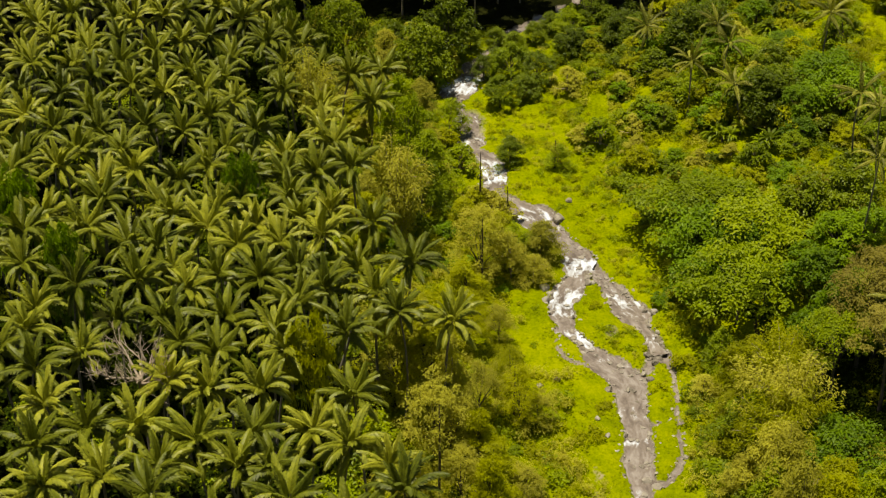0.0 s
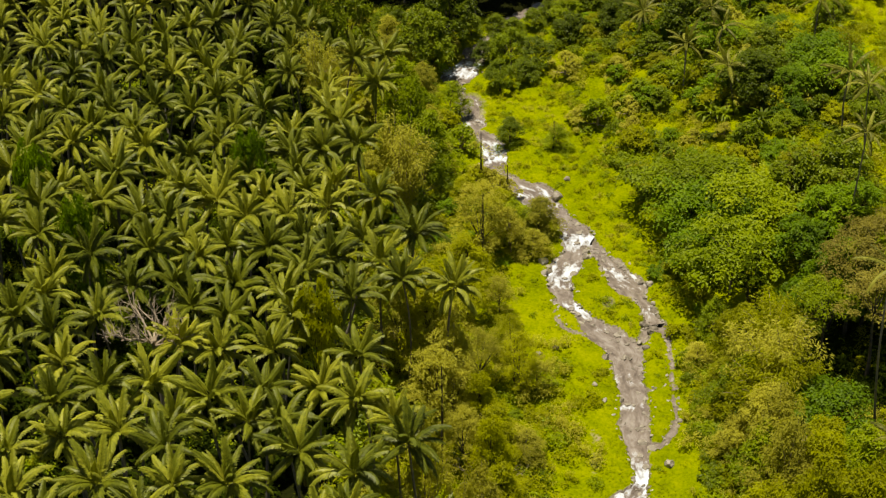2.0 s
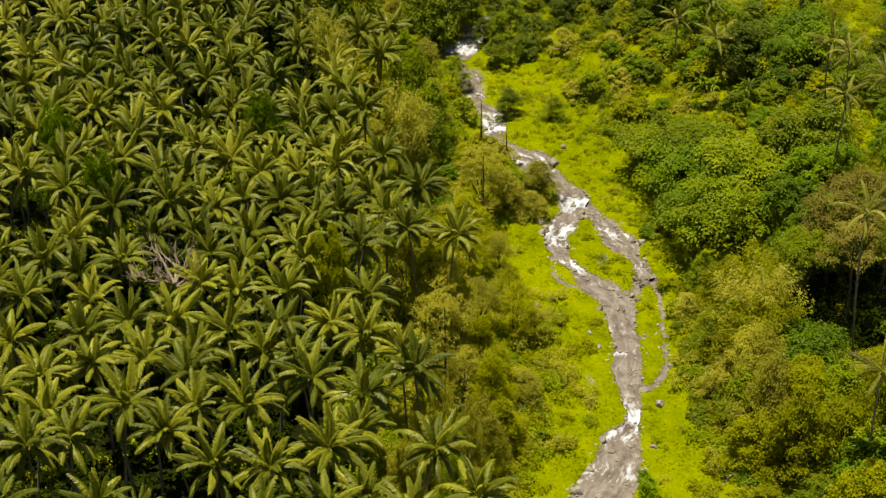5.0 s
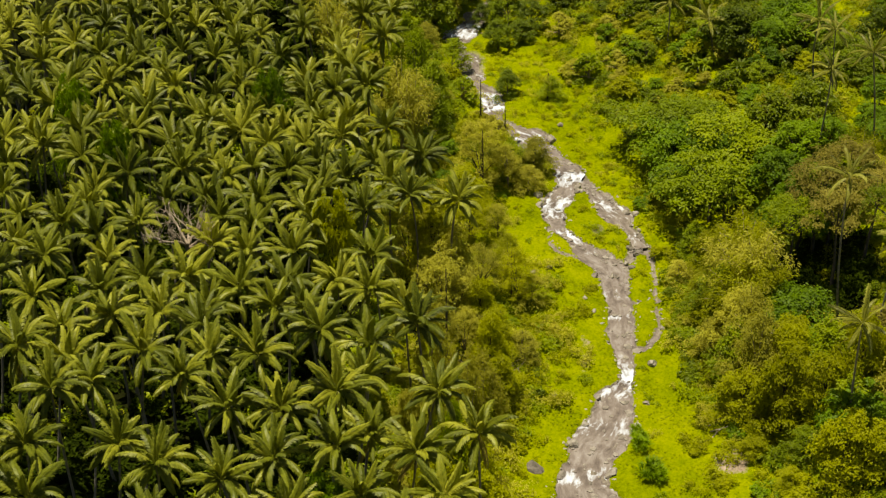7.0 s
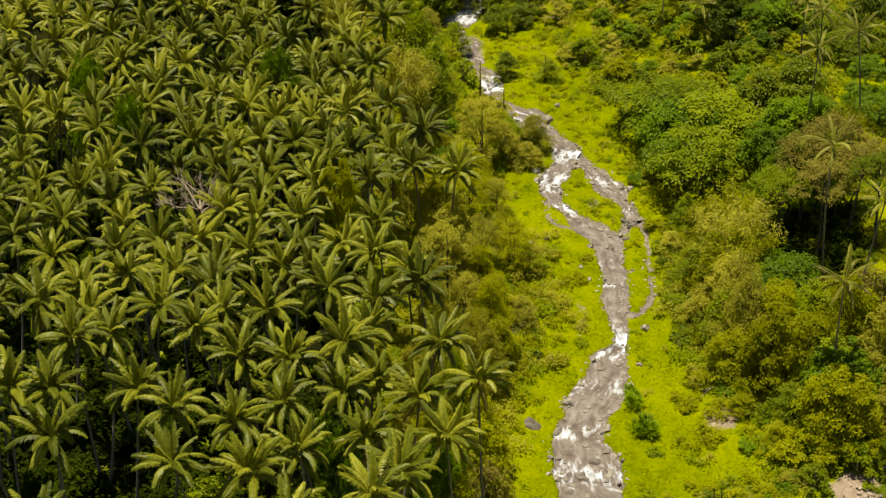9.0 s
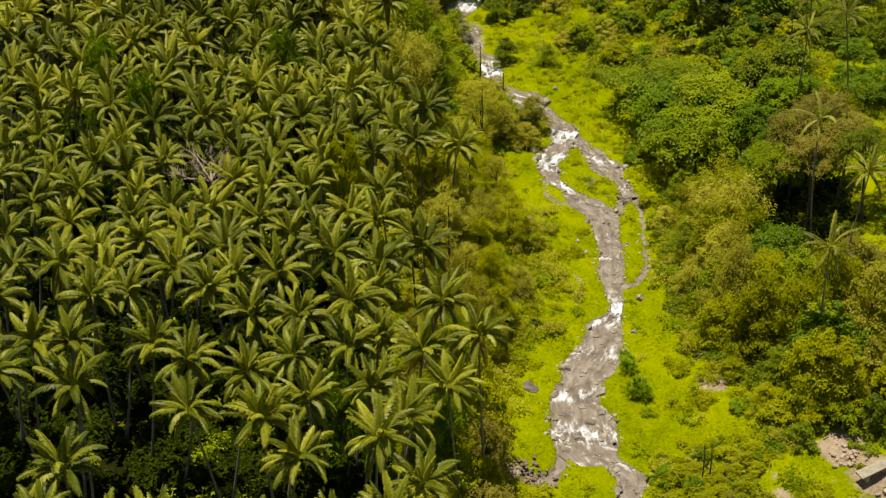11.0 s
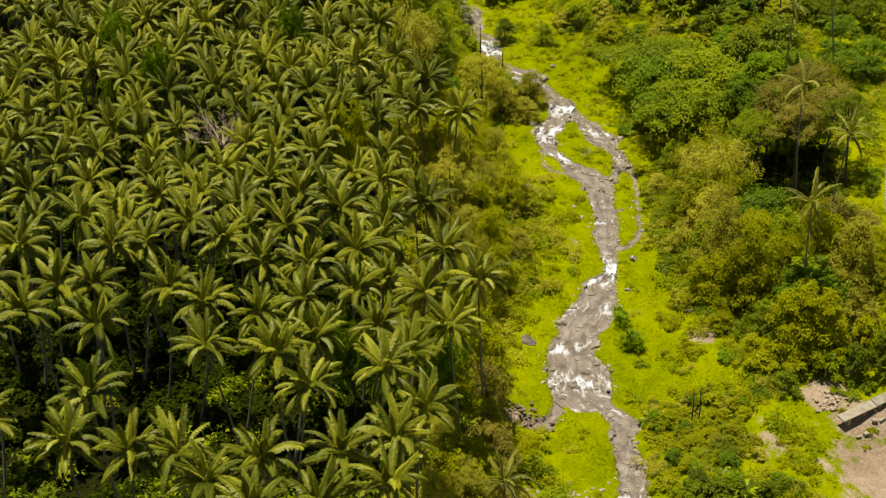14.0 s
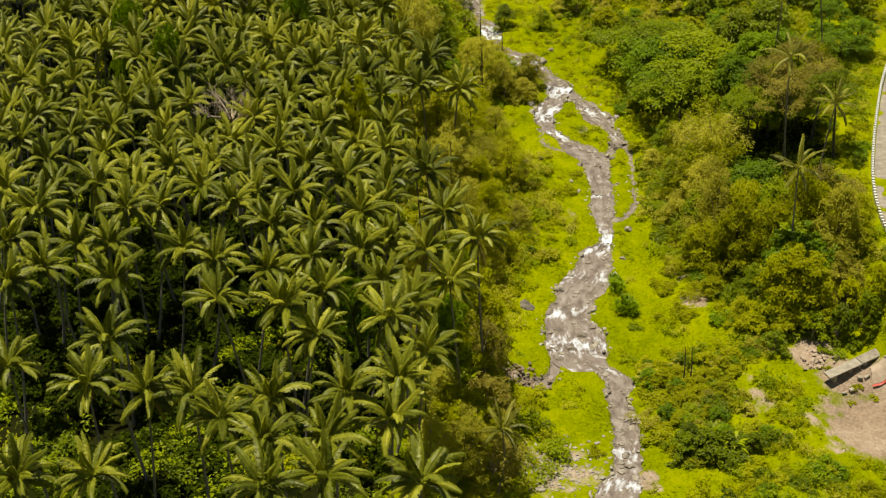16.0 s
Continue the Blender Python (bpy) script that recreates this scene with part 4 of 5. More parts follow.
# palms of the other bank: x, y, height of the bud
RIGHT_PALMS = [(32, 236.6, 12), (41.6, 229, 16), (42.7, 224, 15), (36.7, 220, 14), (42, 212.5, 14), (55.2, 194.4, 22), (55.8, 186.7, 24), (57.3, 224, 20), (52.7, 173.7, 24), (57.7, 172.8, 27),
               (43.8, 113.5, 23.4), (50.8, 126, 26.4), (46.4, 135.5, 29), (4.9, 74.6, 12.0)]


def make_other_palms():
    r = np.random.default_rng(23)
    for x, y, z in RIGHT_PALMS:
        ob = tagged(new("coconut_palm"), "tall coconut palm with thin windblown crown above the woods", "palm tree", "palms of the other bank")
        size = r.uniform(0.95, 1.15)
        ob.matrix_basis = pose(x, y, z, r.uniform(-12, 12), r.uniform(-12, 12), r.uniform(0, 360)) @ Matrix.Scale(size, 4)
        part("trunk", TRUNKS[int(r.integers(3))], ob, "", pose(0, 0, 0, 0, 0, r.uniform(0, 360)) @ Matrix.Diagonal((0.8, 0.8, (z - height(x, y) + 0.4) / size / 22, 1)))
        for row in THIN_LAYOUTS[int(r.integers(3))]:
            part("frond", THIN_MESH[row[1]], ob, "", frond_pose(row))


make_other_palms()


# ---- broad-leaved fountain plants, shrubs, undergrowth ----
def blade_fan(seed, count, length, width, mat):
    """A fountain of long arching blades."""
    r = np.random.default_rng(seed)
    pieces = []
    for i in range(count):
        a, rise = i * 2.4 + r.uniform(-0.3, 0.3), r.uniform(0.35, 1.35)
        s = np.linspace(0, 1, 6)
        ang = rise - 1.5 * s ** 1.5
        q = np.cumsum(np.cos(ang)) * length / 6 * r.uniform(0.75, 1.1)
        z = np.cumsum(np.sin(ang)) * length / 6
        w = width * np.sin(np.pi * np.clip(0.12 + 0.85 * s, 0, 1))
        c = np.stack([q * math.cos(a), q * math.sin(a), z], 1)
        sd = np.array([-math.sin(a), math.cos(a), 0.0])
        v = np.concatenate([c - sd * w[:, None] / 2, c + sd * w[:, None] / 2])
        k = np.arange(5)
        pieces.append((v, np.stack([k, k + 1, k + 7, k + 6], 1)))
    return raw_mesh("fountain_plant", *joined(pieces), [mat])


def spiky_mesh(seed):
    """A dome of many upright heads of fine, stiff blades."""
    r = np.random.default_rng(seed)
    pieces = []
    for h in range(34):
        a, q = r.uniform(0, 6.28), 1.05 * math.sqrt(r.random())
        foot = np.array([q * math.cos(a), q * math.sin(a), (1.5 - 0.9 * q * q) * r.uniform(0.25, 1.0)])
        n = 26
        b, rise, long = r.uniform(0, 6.28, n), r.uniform(0.35, 1.4, n), r.uniform(0.55, 1.05, n)
        d = np.stack([np.cos(b) * np.cos(rise) + 0.3 * math.cos(a) * q, np.sin(b) * np.cos(rise) + 0.3 * math.sin(a) * q, np.sin(rise)], 1)
        side = unit(np.cross(d, [0, 0, 1.0]))
        pieces.append(leaves(foot + d * long[:, None] * 0.5, unit(np.cross(side, d)), d, long, 0.085))
    return raw_mesh("spiky_bush", *joined(pieces), [LEAF_LIME])


FANS = [blade_fan(300 + k, 22, 2.6, 0.34, (LEAF_DARK, LEAF_MID)[k]) for k in range(2)]
SPIKY = spiky_mesh(310)


def make_fountains():
    r = np.random.default_rng(29)
    for x, y in PANDAN_SPOTS:
        for k in range(2):
            px, py = x + r.uniform(-1.2, 1.2), y + r.uniform(-1.2, 1.2)
            ob = tagged(new("fountain_plant", FANS[int(r.integers(2))]), "green plant with a fountain of long arching leaves", "plant", "fountain plants")
            ob.matrix_basis = pose(px, py, height(px, py) + 0.9, 0, 0, r.uniform(0, 360)) @ Matrix.Scale(r.uniform(0.8, 1.3), 4)
            stem = part("stem", STEM, ob)
    for x, y, s in ((23.0, 116.2, 1.2), (23.6, 115.5, 0.95), (22.3, 121.2, 0.95), (22.4, 122.8, 0.8), (22.2, 124.8, 0.55)):
        ob = tagged(new("spiky_bush", SPIKY), "dark spiky bush standing alone on the meadow", "bush")
        ob.matrix_basis = pose(x, y, height(x, y) + 0.1, 0, 0, r.uniform(0, 360)) @ Matrix.Scale(s, 4)


STEM = raw_mesh("stem", *tube([(0, 0, -1.4), (0, 0, -0.5), (0, 0, 0.1)], [0.16, 0.13, 0.10], 6), [BARK], True)
make_fountains()


def make_shrubs():
    r = np.random.default_rng(31)
    for x, y in LOW_SPOTS:
        shrub(x + r.uniform(-0.5, 0.5), y + r.uniform(-0.5, 0.5), r.uniform(0.9, 1.5), tone_of(r, [0.0, 0.25, 0.65, 0.1]), r, 0.65)
    for x, y in EDGE_SPOTS:
        shrub(x, y, r.uniform(0.9, 1.5), tone_of(r, [0.1, 0.5, 0.4, 0.0]), r)
    rest = []
    count = 0
    for i in range(3000):
        y, x = r.uniform(70, 262), r.uniform(-14, 92)
        side = x - float(stream_x(y))
        if not in_view(x, y, 2) or channel_gap(x, y) < 1.6 or road_gap(x, y) < 4.5 or (43 < x < 60 and 82 < y < 106) or math.hypot(x - 8, y - 100) < 4:
            continue
        meadow = -9 < side < float(np.interp(y, [70, 100, 118, 140, 165, 185, 210, 240, 262], [9, 9, 12, 6, 7, 12, 16, 13, 6]))
        if meadow and r.random() < 0.72:
            continue
        if x < grove_edge(y) - 3:
            continue
        size = r.uniform(0.35, 0.7) if meadow else r.uniform(0.6, 1.35)
        tone = tone_of(r, [0.0, 0.35, 0.55, 0.10] if meadow else [0.10, 0.34, 0.42, 0.14])
        if count < 230 and y < 205:
            shrub(x, y, size, tone, r, 0.9)
            count += 1
        else:
            rest.append((x, y, size, tone))
    # bushes on the bank between palms and stream
    for i in range(760):
        y = r.uniform(62, 252)
        x = r.uniform(float(grove_edge(y)) - 3, float(stream_x(y)) - 4.5)
        if channel_gap(x, y) > 4.5 + 3 * waves(x, y, 1.5) and math.hypot(x - 8, y - 100) > 5 and not (x > 7.5 and 70 < y < 99):
            rest.append((x, y, r.uniform(0.7, 1.5), tone_of(r, [0.0, 0.05, 0.50, 0.45])))
    # tall weeds on the upper meadow and along the water
    for i in range(900):
        y = r.uniform(118, 250)
        x = float(stream_x(y)) + (r.uniform(2.5, 19) if y > 165 else r.uniform(-9, 8))
        if channel_gap(x, y) > 0.9 and waves(x, y, 1.1) + 0.5 * r.normal() > (-0.1 if y > 165 else 0.45):
            rest.append((x, y, r.uniform(0.25, 0.62) if y > 165 else r.uniform(0.2, 0.42), tone_of(r, [0.02, 0.22, 0.52, 0.24])))
    # floor of the woods gap: its shade painted as near-black leaves
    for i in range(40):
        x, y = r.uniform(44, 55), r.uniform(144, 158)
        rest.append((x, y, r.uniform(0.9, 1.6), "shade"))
    # below the palms; deeper in, shade is put into the leaf colour
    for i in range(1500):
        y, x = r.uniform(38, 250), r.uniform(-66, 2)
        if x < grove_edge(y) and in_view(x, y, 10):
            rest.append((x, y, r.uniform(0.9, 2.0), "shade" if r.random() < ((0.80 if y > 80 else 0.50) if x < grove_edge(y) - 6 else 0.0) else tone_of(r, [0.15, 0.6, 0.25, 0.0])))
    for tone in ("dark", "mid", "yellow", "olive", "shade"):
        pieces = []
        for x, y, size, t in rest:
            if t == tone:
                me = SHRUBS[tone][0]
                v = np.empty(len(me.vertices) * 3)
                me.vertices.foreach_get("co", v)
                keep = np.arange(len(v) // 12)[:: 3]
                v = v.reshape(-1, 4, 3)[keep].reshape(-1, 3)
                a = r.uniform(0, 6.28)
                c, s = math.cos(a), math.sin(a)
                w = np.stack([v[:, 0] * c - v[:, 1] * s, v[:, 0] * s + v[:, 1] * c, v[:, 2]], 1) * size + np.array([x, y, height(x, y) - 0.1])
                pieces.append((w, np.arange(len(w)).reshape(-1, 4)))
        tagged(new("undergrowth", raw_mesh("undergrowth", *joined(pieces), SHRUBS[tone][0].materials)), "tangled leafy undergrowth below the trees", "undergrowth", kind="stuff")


def make_herbs():
    """Low leafy weeds that cover the open valley floor."""
    r = np.random.default_rng(37)
    n = 90000
    y = r.uniform(68, 262, n)
    x = stream_x(y) + r.uniform(-26, 30, n)
    lump = waves(x, y, 0.9) + 0.7 * waves(y, x, 0.35) + r.normal(size=n) * 0.35
    gap = channel_gap(x, y)
    bare = np.maximum.reduce([0.9 * blob(x, y, 11, 82, 8, 5), blob(x, y, 53, 91, 8, 7), blob(x, y, 46, 104, 3, 2.4), 0.9 * blob(x, y, 50.5, 99.5, 5.5, 3), 0.8 * blob(x, y, 33, 118, 2.2, 2.5)])
    keep = (gap > 0.15) & (lump > 0.10) & (bare < 0.5)
    x, y, lump = x[keep], y[keep], lump[keep]
    c = np.stack([x, y, land(x, y) + 0.02 + 0.05 * np.clip(lump, 0, 1.2) * r.random(len(x))], 1)
    nrm = unit(np.stack([r.normal(size=len(x)) * 0.16, r.normal(size=len(x)) * 0.16, np.ones(len(x))], 1))
    v, f = leaves(c, nrm, r.normal(size=(len(x), 3)), 0.14 + 0.24 * r.random(len(x)), 0.7)
    tagged(new("meadow_weeds", raw_mesh("meadow_weeds", v, f, [HERB])), "bright yellow-green low weeds covering the valley floor", "weeds", kind="stuff")


make_shrubs()
make_herbs()


# ---- stones, road, slab, dead tree ----
def stone_mesh(seed, squash=0.6):
    bm = bmesh.new()
    bmesh.ops.create_icosphere(bm, subdivisions=2, radius=0.5)
    r = np.random.default_rng(seed)
    cuts = unit(r.normal(size=(9, 3)))
    deep = r.uniform(0.20, 0.40, 9)
    for v in bm.verts:
        p = np.array(v.co)
        for c, d in zip(cuts, deep):
            over = p @ c - d
            if over > 0:
                p = p - c * over * 0.9
        v.co = p * np.array([1.15, 0.9, squash / 0.8]) + r.normal(size=3) * 0.022
    me = bpy.data.meshes.new("boulder")
    bm.to_mesh(me)
    bm.free()
    me.materials.append(ROCK)
    return me


STONES = [stone_mesh(400 + k, 0.5 + 0.06 * k) for k in range(6)]


def boulder(x, y, size, r, label, sink=0.2):
    ob = tagged(new("boulder", STONES[int(r.integers(6))]), label, "boulder", "stream boulders")
    ob.matrix_basis = pose(x, y, max(height(x, y), -0.55) + size * (0.20 - sink), r.uniform(-12, 12), r.uniform(-12, 12), r.uniform(0, 360)) @ Matrix.Scale(size, 4)
    return ob


def make_boulders():
    r = np.random.default_rng(41)
    for x, y, s in ((16.4, 198.2, 2.0), (9.6, 117.6, 2.4), (25.6, 138, 1.7), (12.8, 131.2, 0.9), (24.2, 141.6, 1.7), (18.0, 203, 1.2), (14.0, 160.6, 1.1), (18.3, 153.2, 0.8), (19.2, 150, 0.9),
                    (11.7, 158.6, 1.1), (24.1, 130, 1.0), (27.6, 149.8, 1.0), (9.5, 78, 1.2), (12.6, 112, 1.3), (18.6, 109.5, 1.5), (15.2, 108.4, 1.6), (19.2, 112.3, 1.3), (16.4, 113.4, 1.4),
                    (26.9, 166, 1.5), (26.2, 164.4, 1.2), (13.3, 180.8, 1.6), (13.5, 178.2, 1.3), (17.6, 167.3, 1.2), (19.7, 182.2, 1.1), (24, 180.4, 1.4), (26, 177, 1.3), (7, 100.6, 1.6), (5.2, 101.8, 1.4)):
        boulder(x, y, s * 1.0, r, "grey-brown boulder at the stream", 0.2)
    lines = [(line, n) for line, n in zip(CHANNELS, (46, 30, 58, 66, 42, 5, 10, 0, 2, 8))]
    for line, n in lines:
        pts = np.array([p for p in line if 70 < p[1] < 262], float)
        seg = np.r_[0, np.cumsum(np.hypot(*np.diff(pts[:, :2], axis=0).T))]
        for i in range(n):
            s = r.uniform(0, seg[-1])
            x, y, w = (np.interp(s, seg, pts[:, k]) for k in range(3))
            u = r.choice([-1, 1]) * (r.uniform(0.40, 0.56) if r.random() < 0.65 else r.uniform(0.0, 0.40))
            boulder(x + u * w, y + r.uniform(-0.4, 0.4), (0.4 + 1.1 * r.random() ** 2) * (1.3 if w > 6 else 1.0 if w > 3 else 0.7), r, "wet grey-brown rock along the stream")
    # gravel and cobbles: margin of the water, gravel bar, rubble heap
    bm = bmesh.new()
    bmesh.ops.create_icosphere(bm, subdivisions=1, radius=0.5)
    base = np.array([tuple(v.co) for v in bm.verts]) * np.array([1.2, 0.9, 0.6])
    tri = np.array([[v.index for v in f.verts] for f in bm.faces])
    bm.free()

    def heap(name, spots, mat, label):
        vs, fs = [], []
        for k, (x, y, z, s) in enumerate(spots):
            a = r.uniform(0, 6.28)
            c, q = math.cos(a), math.sin(a)
            v = base * s * (1 + 0.25 * r.normal(size=(len(base), 1)))
            vs.append(np.stack([v[:, 0] * c - v[:, 1] * q + x, v[:, 0] * q + v[:, 1] * c + y, v[:, 2] + z], 1))
            fs.append(tri + k * len(base))
        tagged(new(name, raw_mesh(name, np.concatenate(vs), np.concatenate(fs), [mat])), label, "stones", kind="stuff")

    spots = []
    for line in CHANNELS:
        pts = np.array([p for p in line if 70 < p[1] < 262], float)
        seg = np.r_[0, np.cumsum(np.hypot(*np.diff(pts[:, :2], axis=0).T))]
        for i in range(int(seg[-1] * 3.0)):
            s = r.uniform(0, seg[-1])
            x, y, w = (np.interp(s, seg, pts[:, k]) for k in range(3))
            x = x + r.choice([-1, 1]) * (w * 0.5 + r.normal() * 0.3)
            spots.append((x, y, height(x, y) - 0.02, 0.10 + 0.40 * r.random() ** 2))
    for i in range(500):
        x, y = r.normal(12.5, 3.6), r.normal(82, 2.8)
        spots.append((x, y, height(x, y) + 0.03, 0.12 + 0.5 * r.random() ** 2))
    river = []
    for line in CHANNELS[:5]:
        pts = np.array([p for p in line if 70 < p[1] < 262], float)
        seg = np.r_[0, np.cumsum(np.hypot(*np.diff(pts[:, :2], axis=0).T))]
        for i in range(int(seg[-1] * 4.5)):
            s = r.uniform(0, seg[-1])
            x, y, w = (np.interp(s, seg, pts[:, k]) for k in range(3))
            x, y = x + r.uniform(-0.5, 0.5) * w, y + r.uniform(-0.5, 0.5)
            if waves(x, y, 0.35) + r.normal() * 0.3 > 0.1:
                river.append((x, y, -0.36 + 0.05 * r.random(), 0.25 + 0.75 * r.random() ** 2.5))
    heap("stream_stones", river, ROCK, "wet grey-brown stones in the shallow stream bed")
    heap("cobbles", spots, ROCK, "grey-brown cobbles along the water's edge")
    heap("rubble", [(*(q := (r.normal(7.4, 1.7), r.normal(100.3, 1.1))), height(*q) + r.uniform(0.0, 0.45), r.uniform(0.2, 0.65)) for i in range(170)], ROCK_DARK, "brown rubble washed up in a side pool")
    heap("broken_stones", [(*(q := (r.normal(46.2, 1.3), r.normal(102.6, 1.1))), height(*q) + r.uniform(0.0, 0.4), r.uniform(0.15, 0.7)) for i in range(60)], SOIL, "pale broken stones below an eroded bank")


make_boulders()


def box_bm(bm, size, m, bevel=0.05):
    got = bmesh.ops.create_cube(bm, size=1.0)
    bmesh.ops.transform(bm, matrix=m @ Matrix.Diagonal((*size, 1)), verts=got["verts"])
    if bevel:
        bmesh.ops.bevel(bm, geom=list({e for v in got["verts"] for e in v.link_edges}), offset=bevel, segments=1, affect="EDGES")


def mesh_of(bm, name, mat):
    me = bpy.data.meshes.new(name)
    bm.to_mesh(me)
    bm.free()
    me.materials.append(mat)
    return me


def make_slab():
    """A broken concrete wall that juts from the bank over bare soil."""
    ob = tagged(new("concrete_wall"), "broken pale concrete retaining wall above bare earth", "wall")
    ang = math.degrees(math.atan2(104.6 - 98.2, 57.5 - 46.6))
    ob.matrix_basis = pose(52, 101.4, 1.7, 0, -3, ang)
    bm = bmesh.new()
    box_bm(bm, (5.4, 1.30, 0.24), pose(-3.6, 0, 0.56, 9, 1, 0.6), 0.04)
    part("top_slab", mesh_of(bm, "top_slab", CONCRETE), ob)
    bm = bmesh.new()
    box_bm(bm, (8.2, 1.35, 0.26), pose(3.26, 0.03, 0.60, 10, -0.5, -0.4), 0.04)
    part("top_slab", mesh_of(bm, "top_slab", CONCRETE), ob)
    for k in range(5):
        bm = bmesh.new()
        box_bm(bm, (0.6, 0.8, 1.9), pose(-5.0 + 2.5 * k, 0.1, -0.8, 0, 0, 0), 0.05)
        part("pier", mesh_of(bm, "pier", CONCRETE), ob)
    r = np.random.default_rng(43)
    for k in range(7):
        bm = bmesh.new()
        box_bm(bm, (r.uniform(0.4, 0.9), r.uniform(0.3, 0.7), r.uniform(0.25, 0.5)), pose(0, 0, 0, r.uniform(-20, 20), r.uniform(-20, 20), r.uniform(0, 90)), 0.08)
        x, y = 48.6 + 1.2 * k + r.uniform(-0.4, 0.4), 97.6 + 0.65 * k + r.uniform(-0.7, 0.3)
        chunk = tagged(new("concrete_chunk", mesh_of(bm, "concrete_chunk", CONCRETE)), "fallen chunk of pale concrete on bare soil", "rubble", "fallen concrete chunks")
        chunk.matrix_basis = pose(x, y, height(x, y) + 0.25)


def make_slab_plants():
    r = np.random.default_rng(44)
    for x, y, s in ((50.6, 98.0, 0.6), (47.4, 100.6, 0.5), (48.6, 103.2, 0.8), (51.5, 104.3, 0.9), (54.5, 105.2, 0.9), (49.5, 96.2, 0.35), (52.6, 97.0, 0.4)):
        shrub(x, y, s, "mid" if s > 0.7 else "yellow", r, 0.9)


def road_curve():
    pts = np.array(ROAD, float)
    seg = np.r_[0, np.cumsum(np.hypot(*np.diff(pts, axis=0).T))]
    s = np.arange(0, seg[-1], 0.4)
    x, y = (np.interp(s, seg, pts[:, k]) for k in range(2))
    for _ in range(14):
        x[5:-5] = np.convolve(x, np.ones(11) / 11, "valid")
        y[5:-5] = np.convolve(y, np.ones(11) / 11, "valid")
    tx, ty = np.gradient(x), np.gradient(y)
    n = np.hypot(tx, ty)
    return x, y, -ty / n, tx / n


def make_road():
    x, y, nx, ny = road_curve()
    w = np.array([0.0, 0.1, 1.5, 3.0, 4.5, 6.0, 6.1])
    zz = np.array([7.0, 8.18, 8.22, 8.25, 8.22, 8.18, 7.0])
    v = np.stack([x[:, None] + nx[:, None] * w, y[:, None] + ny[:, None] * w, np.broadcast_to(zz, (len(x), 7))], -1)
    road = tagged(new("road", raw_mesh("road", v.reshape(-1, 3), grid_faces(7, len(x)), [CONCRETE])), "pale concrete road with painted edge blocks", "road", kind="structure")
    bm = bmesh.new()
    box_bm(bm, (0.34, 0.40, 0.75), Matrix.Translation((0, 0, 0.3)), 0.05)
    white = mesh_of(bm, "edge_block", PAINT_WHITE)
    dark = white.copy()
    dark.materials[0] = PAINT_BLACK
    for i in range(0, len(x)):
        if 118 < y[i] < 196:
            part("edge_block", white if i % 2 else dark, road, "", pose(x[i] - nx[i] * 0.25, y[i] - ny[i] * 0.25, 8.05, 0, 0, math.degrees(math.atan2(-nx[i], ny[i]))))


def paint(name, col, rough=0.6):
    m, nt, b = shader(name, rough)
    geo = nt.nodes.new("ShaderNodeNewGeometry")
    nt.links.new(ramp(nt, noise_at(nt, geo.outputs["Position"], 3.0, 5), [(0.3, tuple(c * 0.7 for c in col)), (0.6, col)]), b.inputs["Base Color"])
    return m


PAINT_WHITE, PAINT_BLACK = paint("white_paint", (0.78, 0.76, 0.70)), paint("black_paint", (0.03, 0.03, 0.03))
make_slab()
make_slab_plants()
make_road()


def make_tarpaulin():
    """A sagging sheet with a red hem on the bare ground."""
    u, w = np.meshgrid(np.linspace(0, 1, 25), np.linspace(0, 1, 13))
    x, y = 52.6 + 5.2 * u.ravel(), 98.6 + 2.2 * w.ravel() + 0.9 * u.ravel()
    z = land(x, y) + 0.25 + 0.35 * np.sin(w.ravel() * 3.1) + 0.05 * np.sin(u.ravel() * 19)
    ob = tagged(new("tarpaulin", raw_mesh("tarpaulin", np.stack([x, y, z], 1), grid_faces(25, 13), [SOIL], True)), "dusty beige tarpaulin with red hem on bare soil", "tarpaulin")
    e = np.stack([x[:25], y[:25] - 0.08, z[:25]], 1)
    v = np.concatenate([e, e + np.array([0, -0.30, -0.12])])
    k = np.arange(24)
    part("hem", raw_mesh("hem", v, np.stack([k, k + 25, k + 26, k + 1], 1), [paint("red_cloth", (0.45, 0.05, 0.03))]), ob, "red cloth hem")


make_tarpaulin()


def branches(r, start, way, length, radius, level, out):
    way = unit(np.asarray(way, float))
    s = np.linspace(0, 1, 5)
    bend = r.normal(size=3) * 0.18
    path = np.asarray(start) + way * length * s[:, None] + bend * length * (s ** 2)[:, None]
    out.append(tube(path, radius * (1 - 0.6 * s), 5))
    if level:
        for k in range(3 if level > 1 else 4):
            at = r.uniform(0.35, 1.0)
            p = np.array([np.interp(at, s, path[:, j]) for j in range(3)])
            branches(r, p, way + r.normal(size=3) * 0.75 + np.array([0, 0, 0.15]), length * r.uniform(0.5, 0.75), radius * 0.5, level - 1, out)


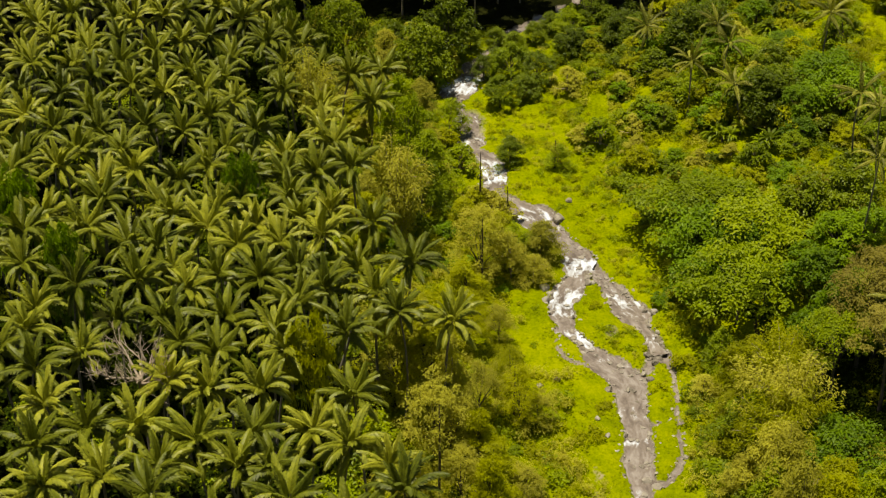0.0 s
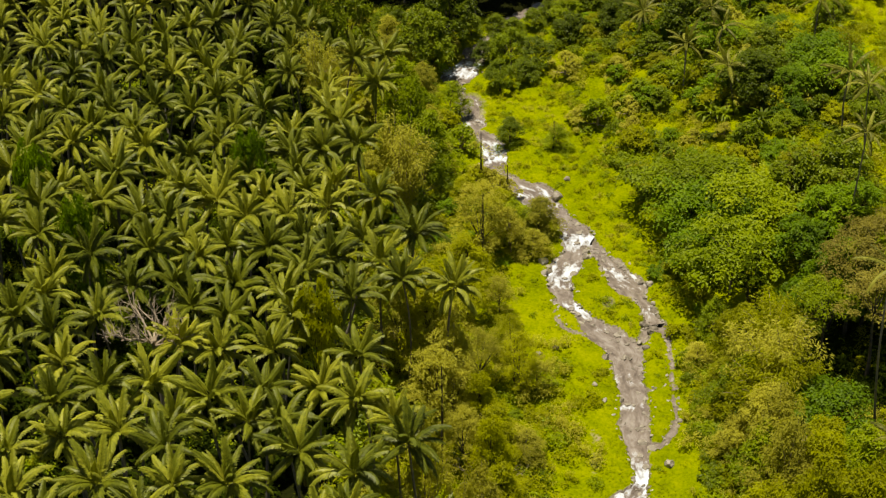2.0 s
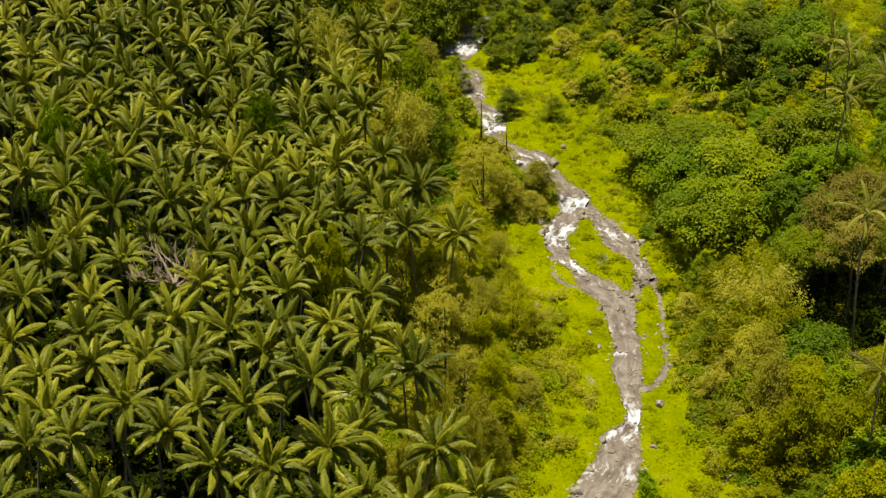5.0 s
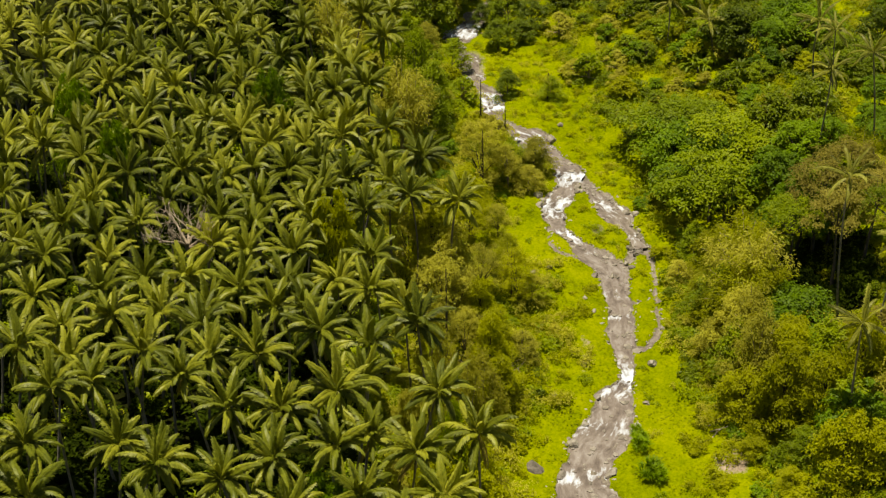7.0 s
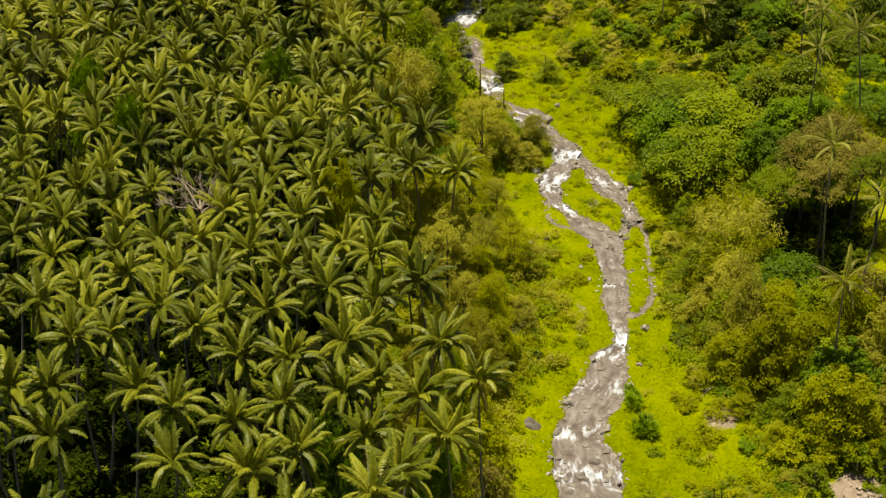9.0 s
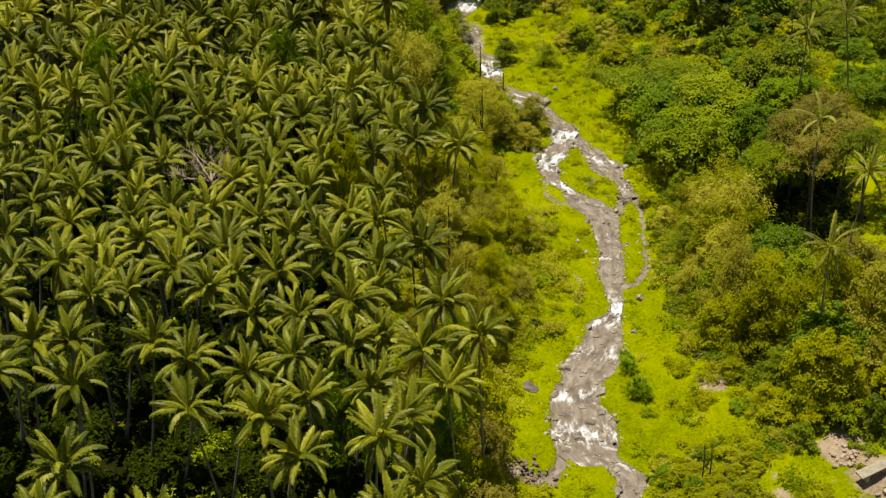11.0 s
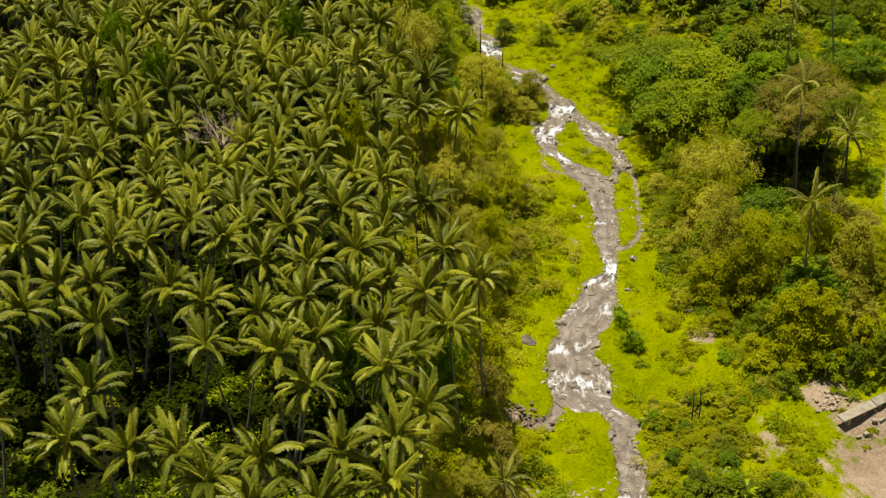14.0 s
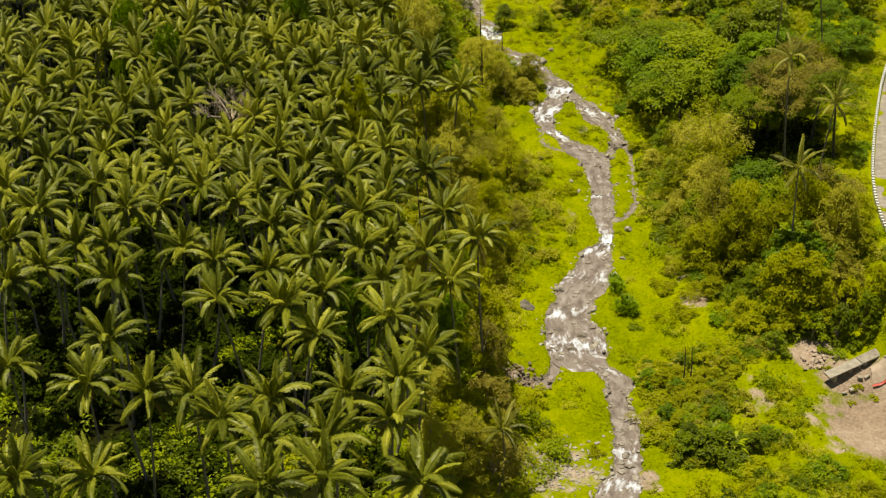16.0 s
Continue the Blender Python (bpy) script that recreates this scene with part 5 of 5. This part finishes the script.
def make_dead_trees():
    r = np.random.default_rng(47)
    x, y = -30.4, 132.0
    g = height(x, y)
    ob = tagged(new("dead_tree"), "bleached leafless dead tree standing among palms", "dead tree")
    ob.matrix_basis = pose(x, y, g)
    tall = 22.3 - g
    part("trunk", raw_mesh("trunk", *tube([(0, 0, -0.5), (0.3, 0, tall * 0.5), (0, 0, tall)], [0.4, 0.28, 0.2], 8), [BARK_DEAD], True), ob)
    for k in range(8):
        out = []
        a = k * 0.785 + r.uniform(-0.3, 0.3)
        branches(r, (0, 0, tall - r.uniform(0, 0.8)), (math.cos(a), math.sin(a), r.uniform(0.35, 1.1)), 3.6, 0.17, 3, out)
        part("branch", raw_mesh("branch", *joined(out), [BARK_DEAD], True), ob)
    # leafless bush on the bank
    bx, by = 5.2, 132.5
    bush = tagged(new("leafless_bush"), "grey leafless twiggy bush on the bank", "dead bush")
    bush.matrix_basis = pose(bx, by, height(bx, by))
    for k in range(9):
        out = []
        a = k * 0.7 + r.uniform(-0.3, 0.3)
        branches(r, (0, 0, -0.2), (0.6 * math.cos(a), 0.6 * math.sin(a), 1.0), r.uniform(2.4, 3.4), 0.07, 2, out)
        part("branch", raw_mesh("branch", *joined(out), [BARK_DEAD], True), bush)
    # fallen poles at the edge of the woods
    for px, py, turn, long in ((32.6, 126.4, 35, 4.2), (33.4, 124.6, 14, 5.0), (34.4, 122.6, 28, 3.4), (31.8, 123.6, 50, 2.6)):
        log = tagged(new("fallen_pole", raw_mesh("fallen_pole", *tube([(-long / 2, 0, 0), (0, 0.12, 0.05), (long / 2, 0, 0)], [0.09, 0.08, 0.05], 6), [BARK_DEAD], True)), "pale fallen pole lying on the grass", "log", "fallen poles")
        log.matrix_basis = pose(px, py, height(px, py) + 0.14, 0, -3, turn)
    # bare poles
    for px, py, tall, label in ((28.6, 98.6, 6.2, "bare dark dead trunk above low bushes"), (29.6, 99.4, 5.6, "bare dark dead trunk above low bushes")):
        pole = tagged(new("bare_pole_tree", raw_mesh("bare_pole_tree", *tube([(0, 0, -0.4), (0.1, 0, tall * 0.6), (0, 0.1, tall)], [0.11, 0.09, 0.05], 6), [BARK], True)), label, "dead tree")
        pole.matrix_basis = pose(px, py, height(px, py))


def make_thin_trees():
    """Pole-like trees at the water, with a sparse tuft on top."""
    r = np.random.default_rng(53)
    for x, y, top in ((5.2, 200, 9.8), (9.0, 198, 5.5), (5.0, 178.2, 12.5), (-0.4, 134.5, 17.0), (8.3, 153, 8.0), (-3.5, 76, 15.0), (16.5, 212, 5.0)):
        g = height(x, y)
        tall = top - g
        ob = tagged(new("thin_tree"), "thin straight dark-trunked tree with sparse olive tuft", "tree", "thin trees at the water")
        ob.matrix_basis = pose(x, y, g)
        part("trunk", raw_mesh("trunk", *tube([(0, 0, -0.4), (0.06, 0, tall * 0.5), (0, 0.05, tall)], [0.20, 0.15, 0.06], 6), [BARK], True), ob)
        rows = [(r.normal() * 0.8, r.normal() * 0.8, tall * r.uniform(0.6, 1.0), r.uniform(0.5, 0.9)) for k in range(14)]
        part("crown", raw_mesh("crown", *foliage_mass(r, rows, 26, 0.5, 0.26, 0.35), [LEAF_OLIVE]), ob)


make_dead_trees()
make_thin_trees()
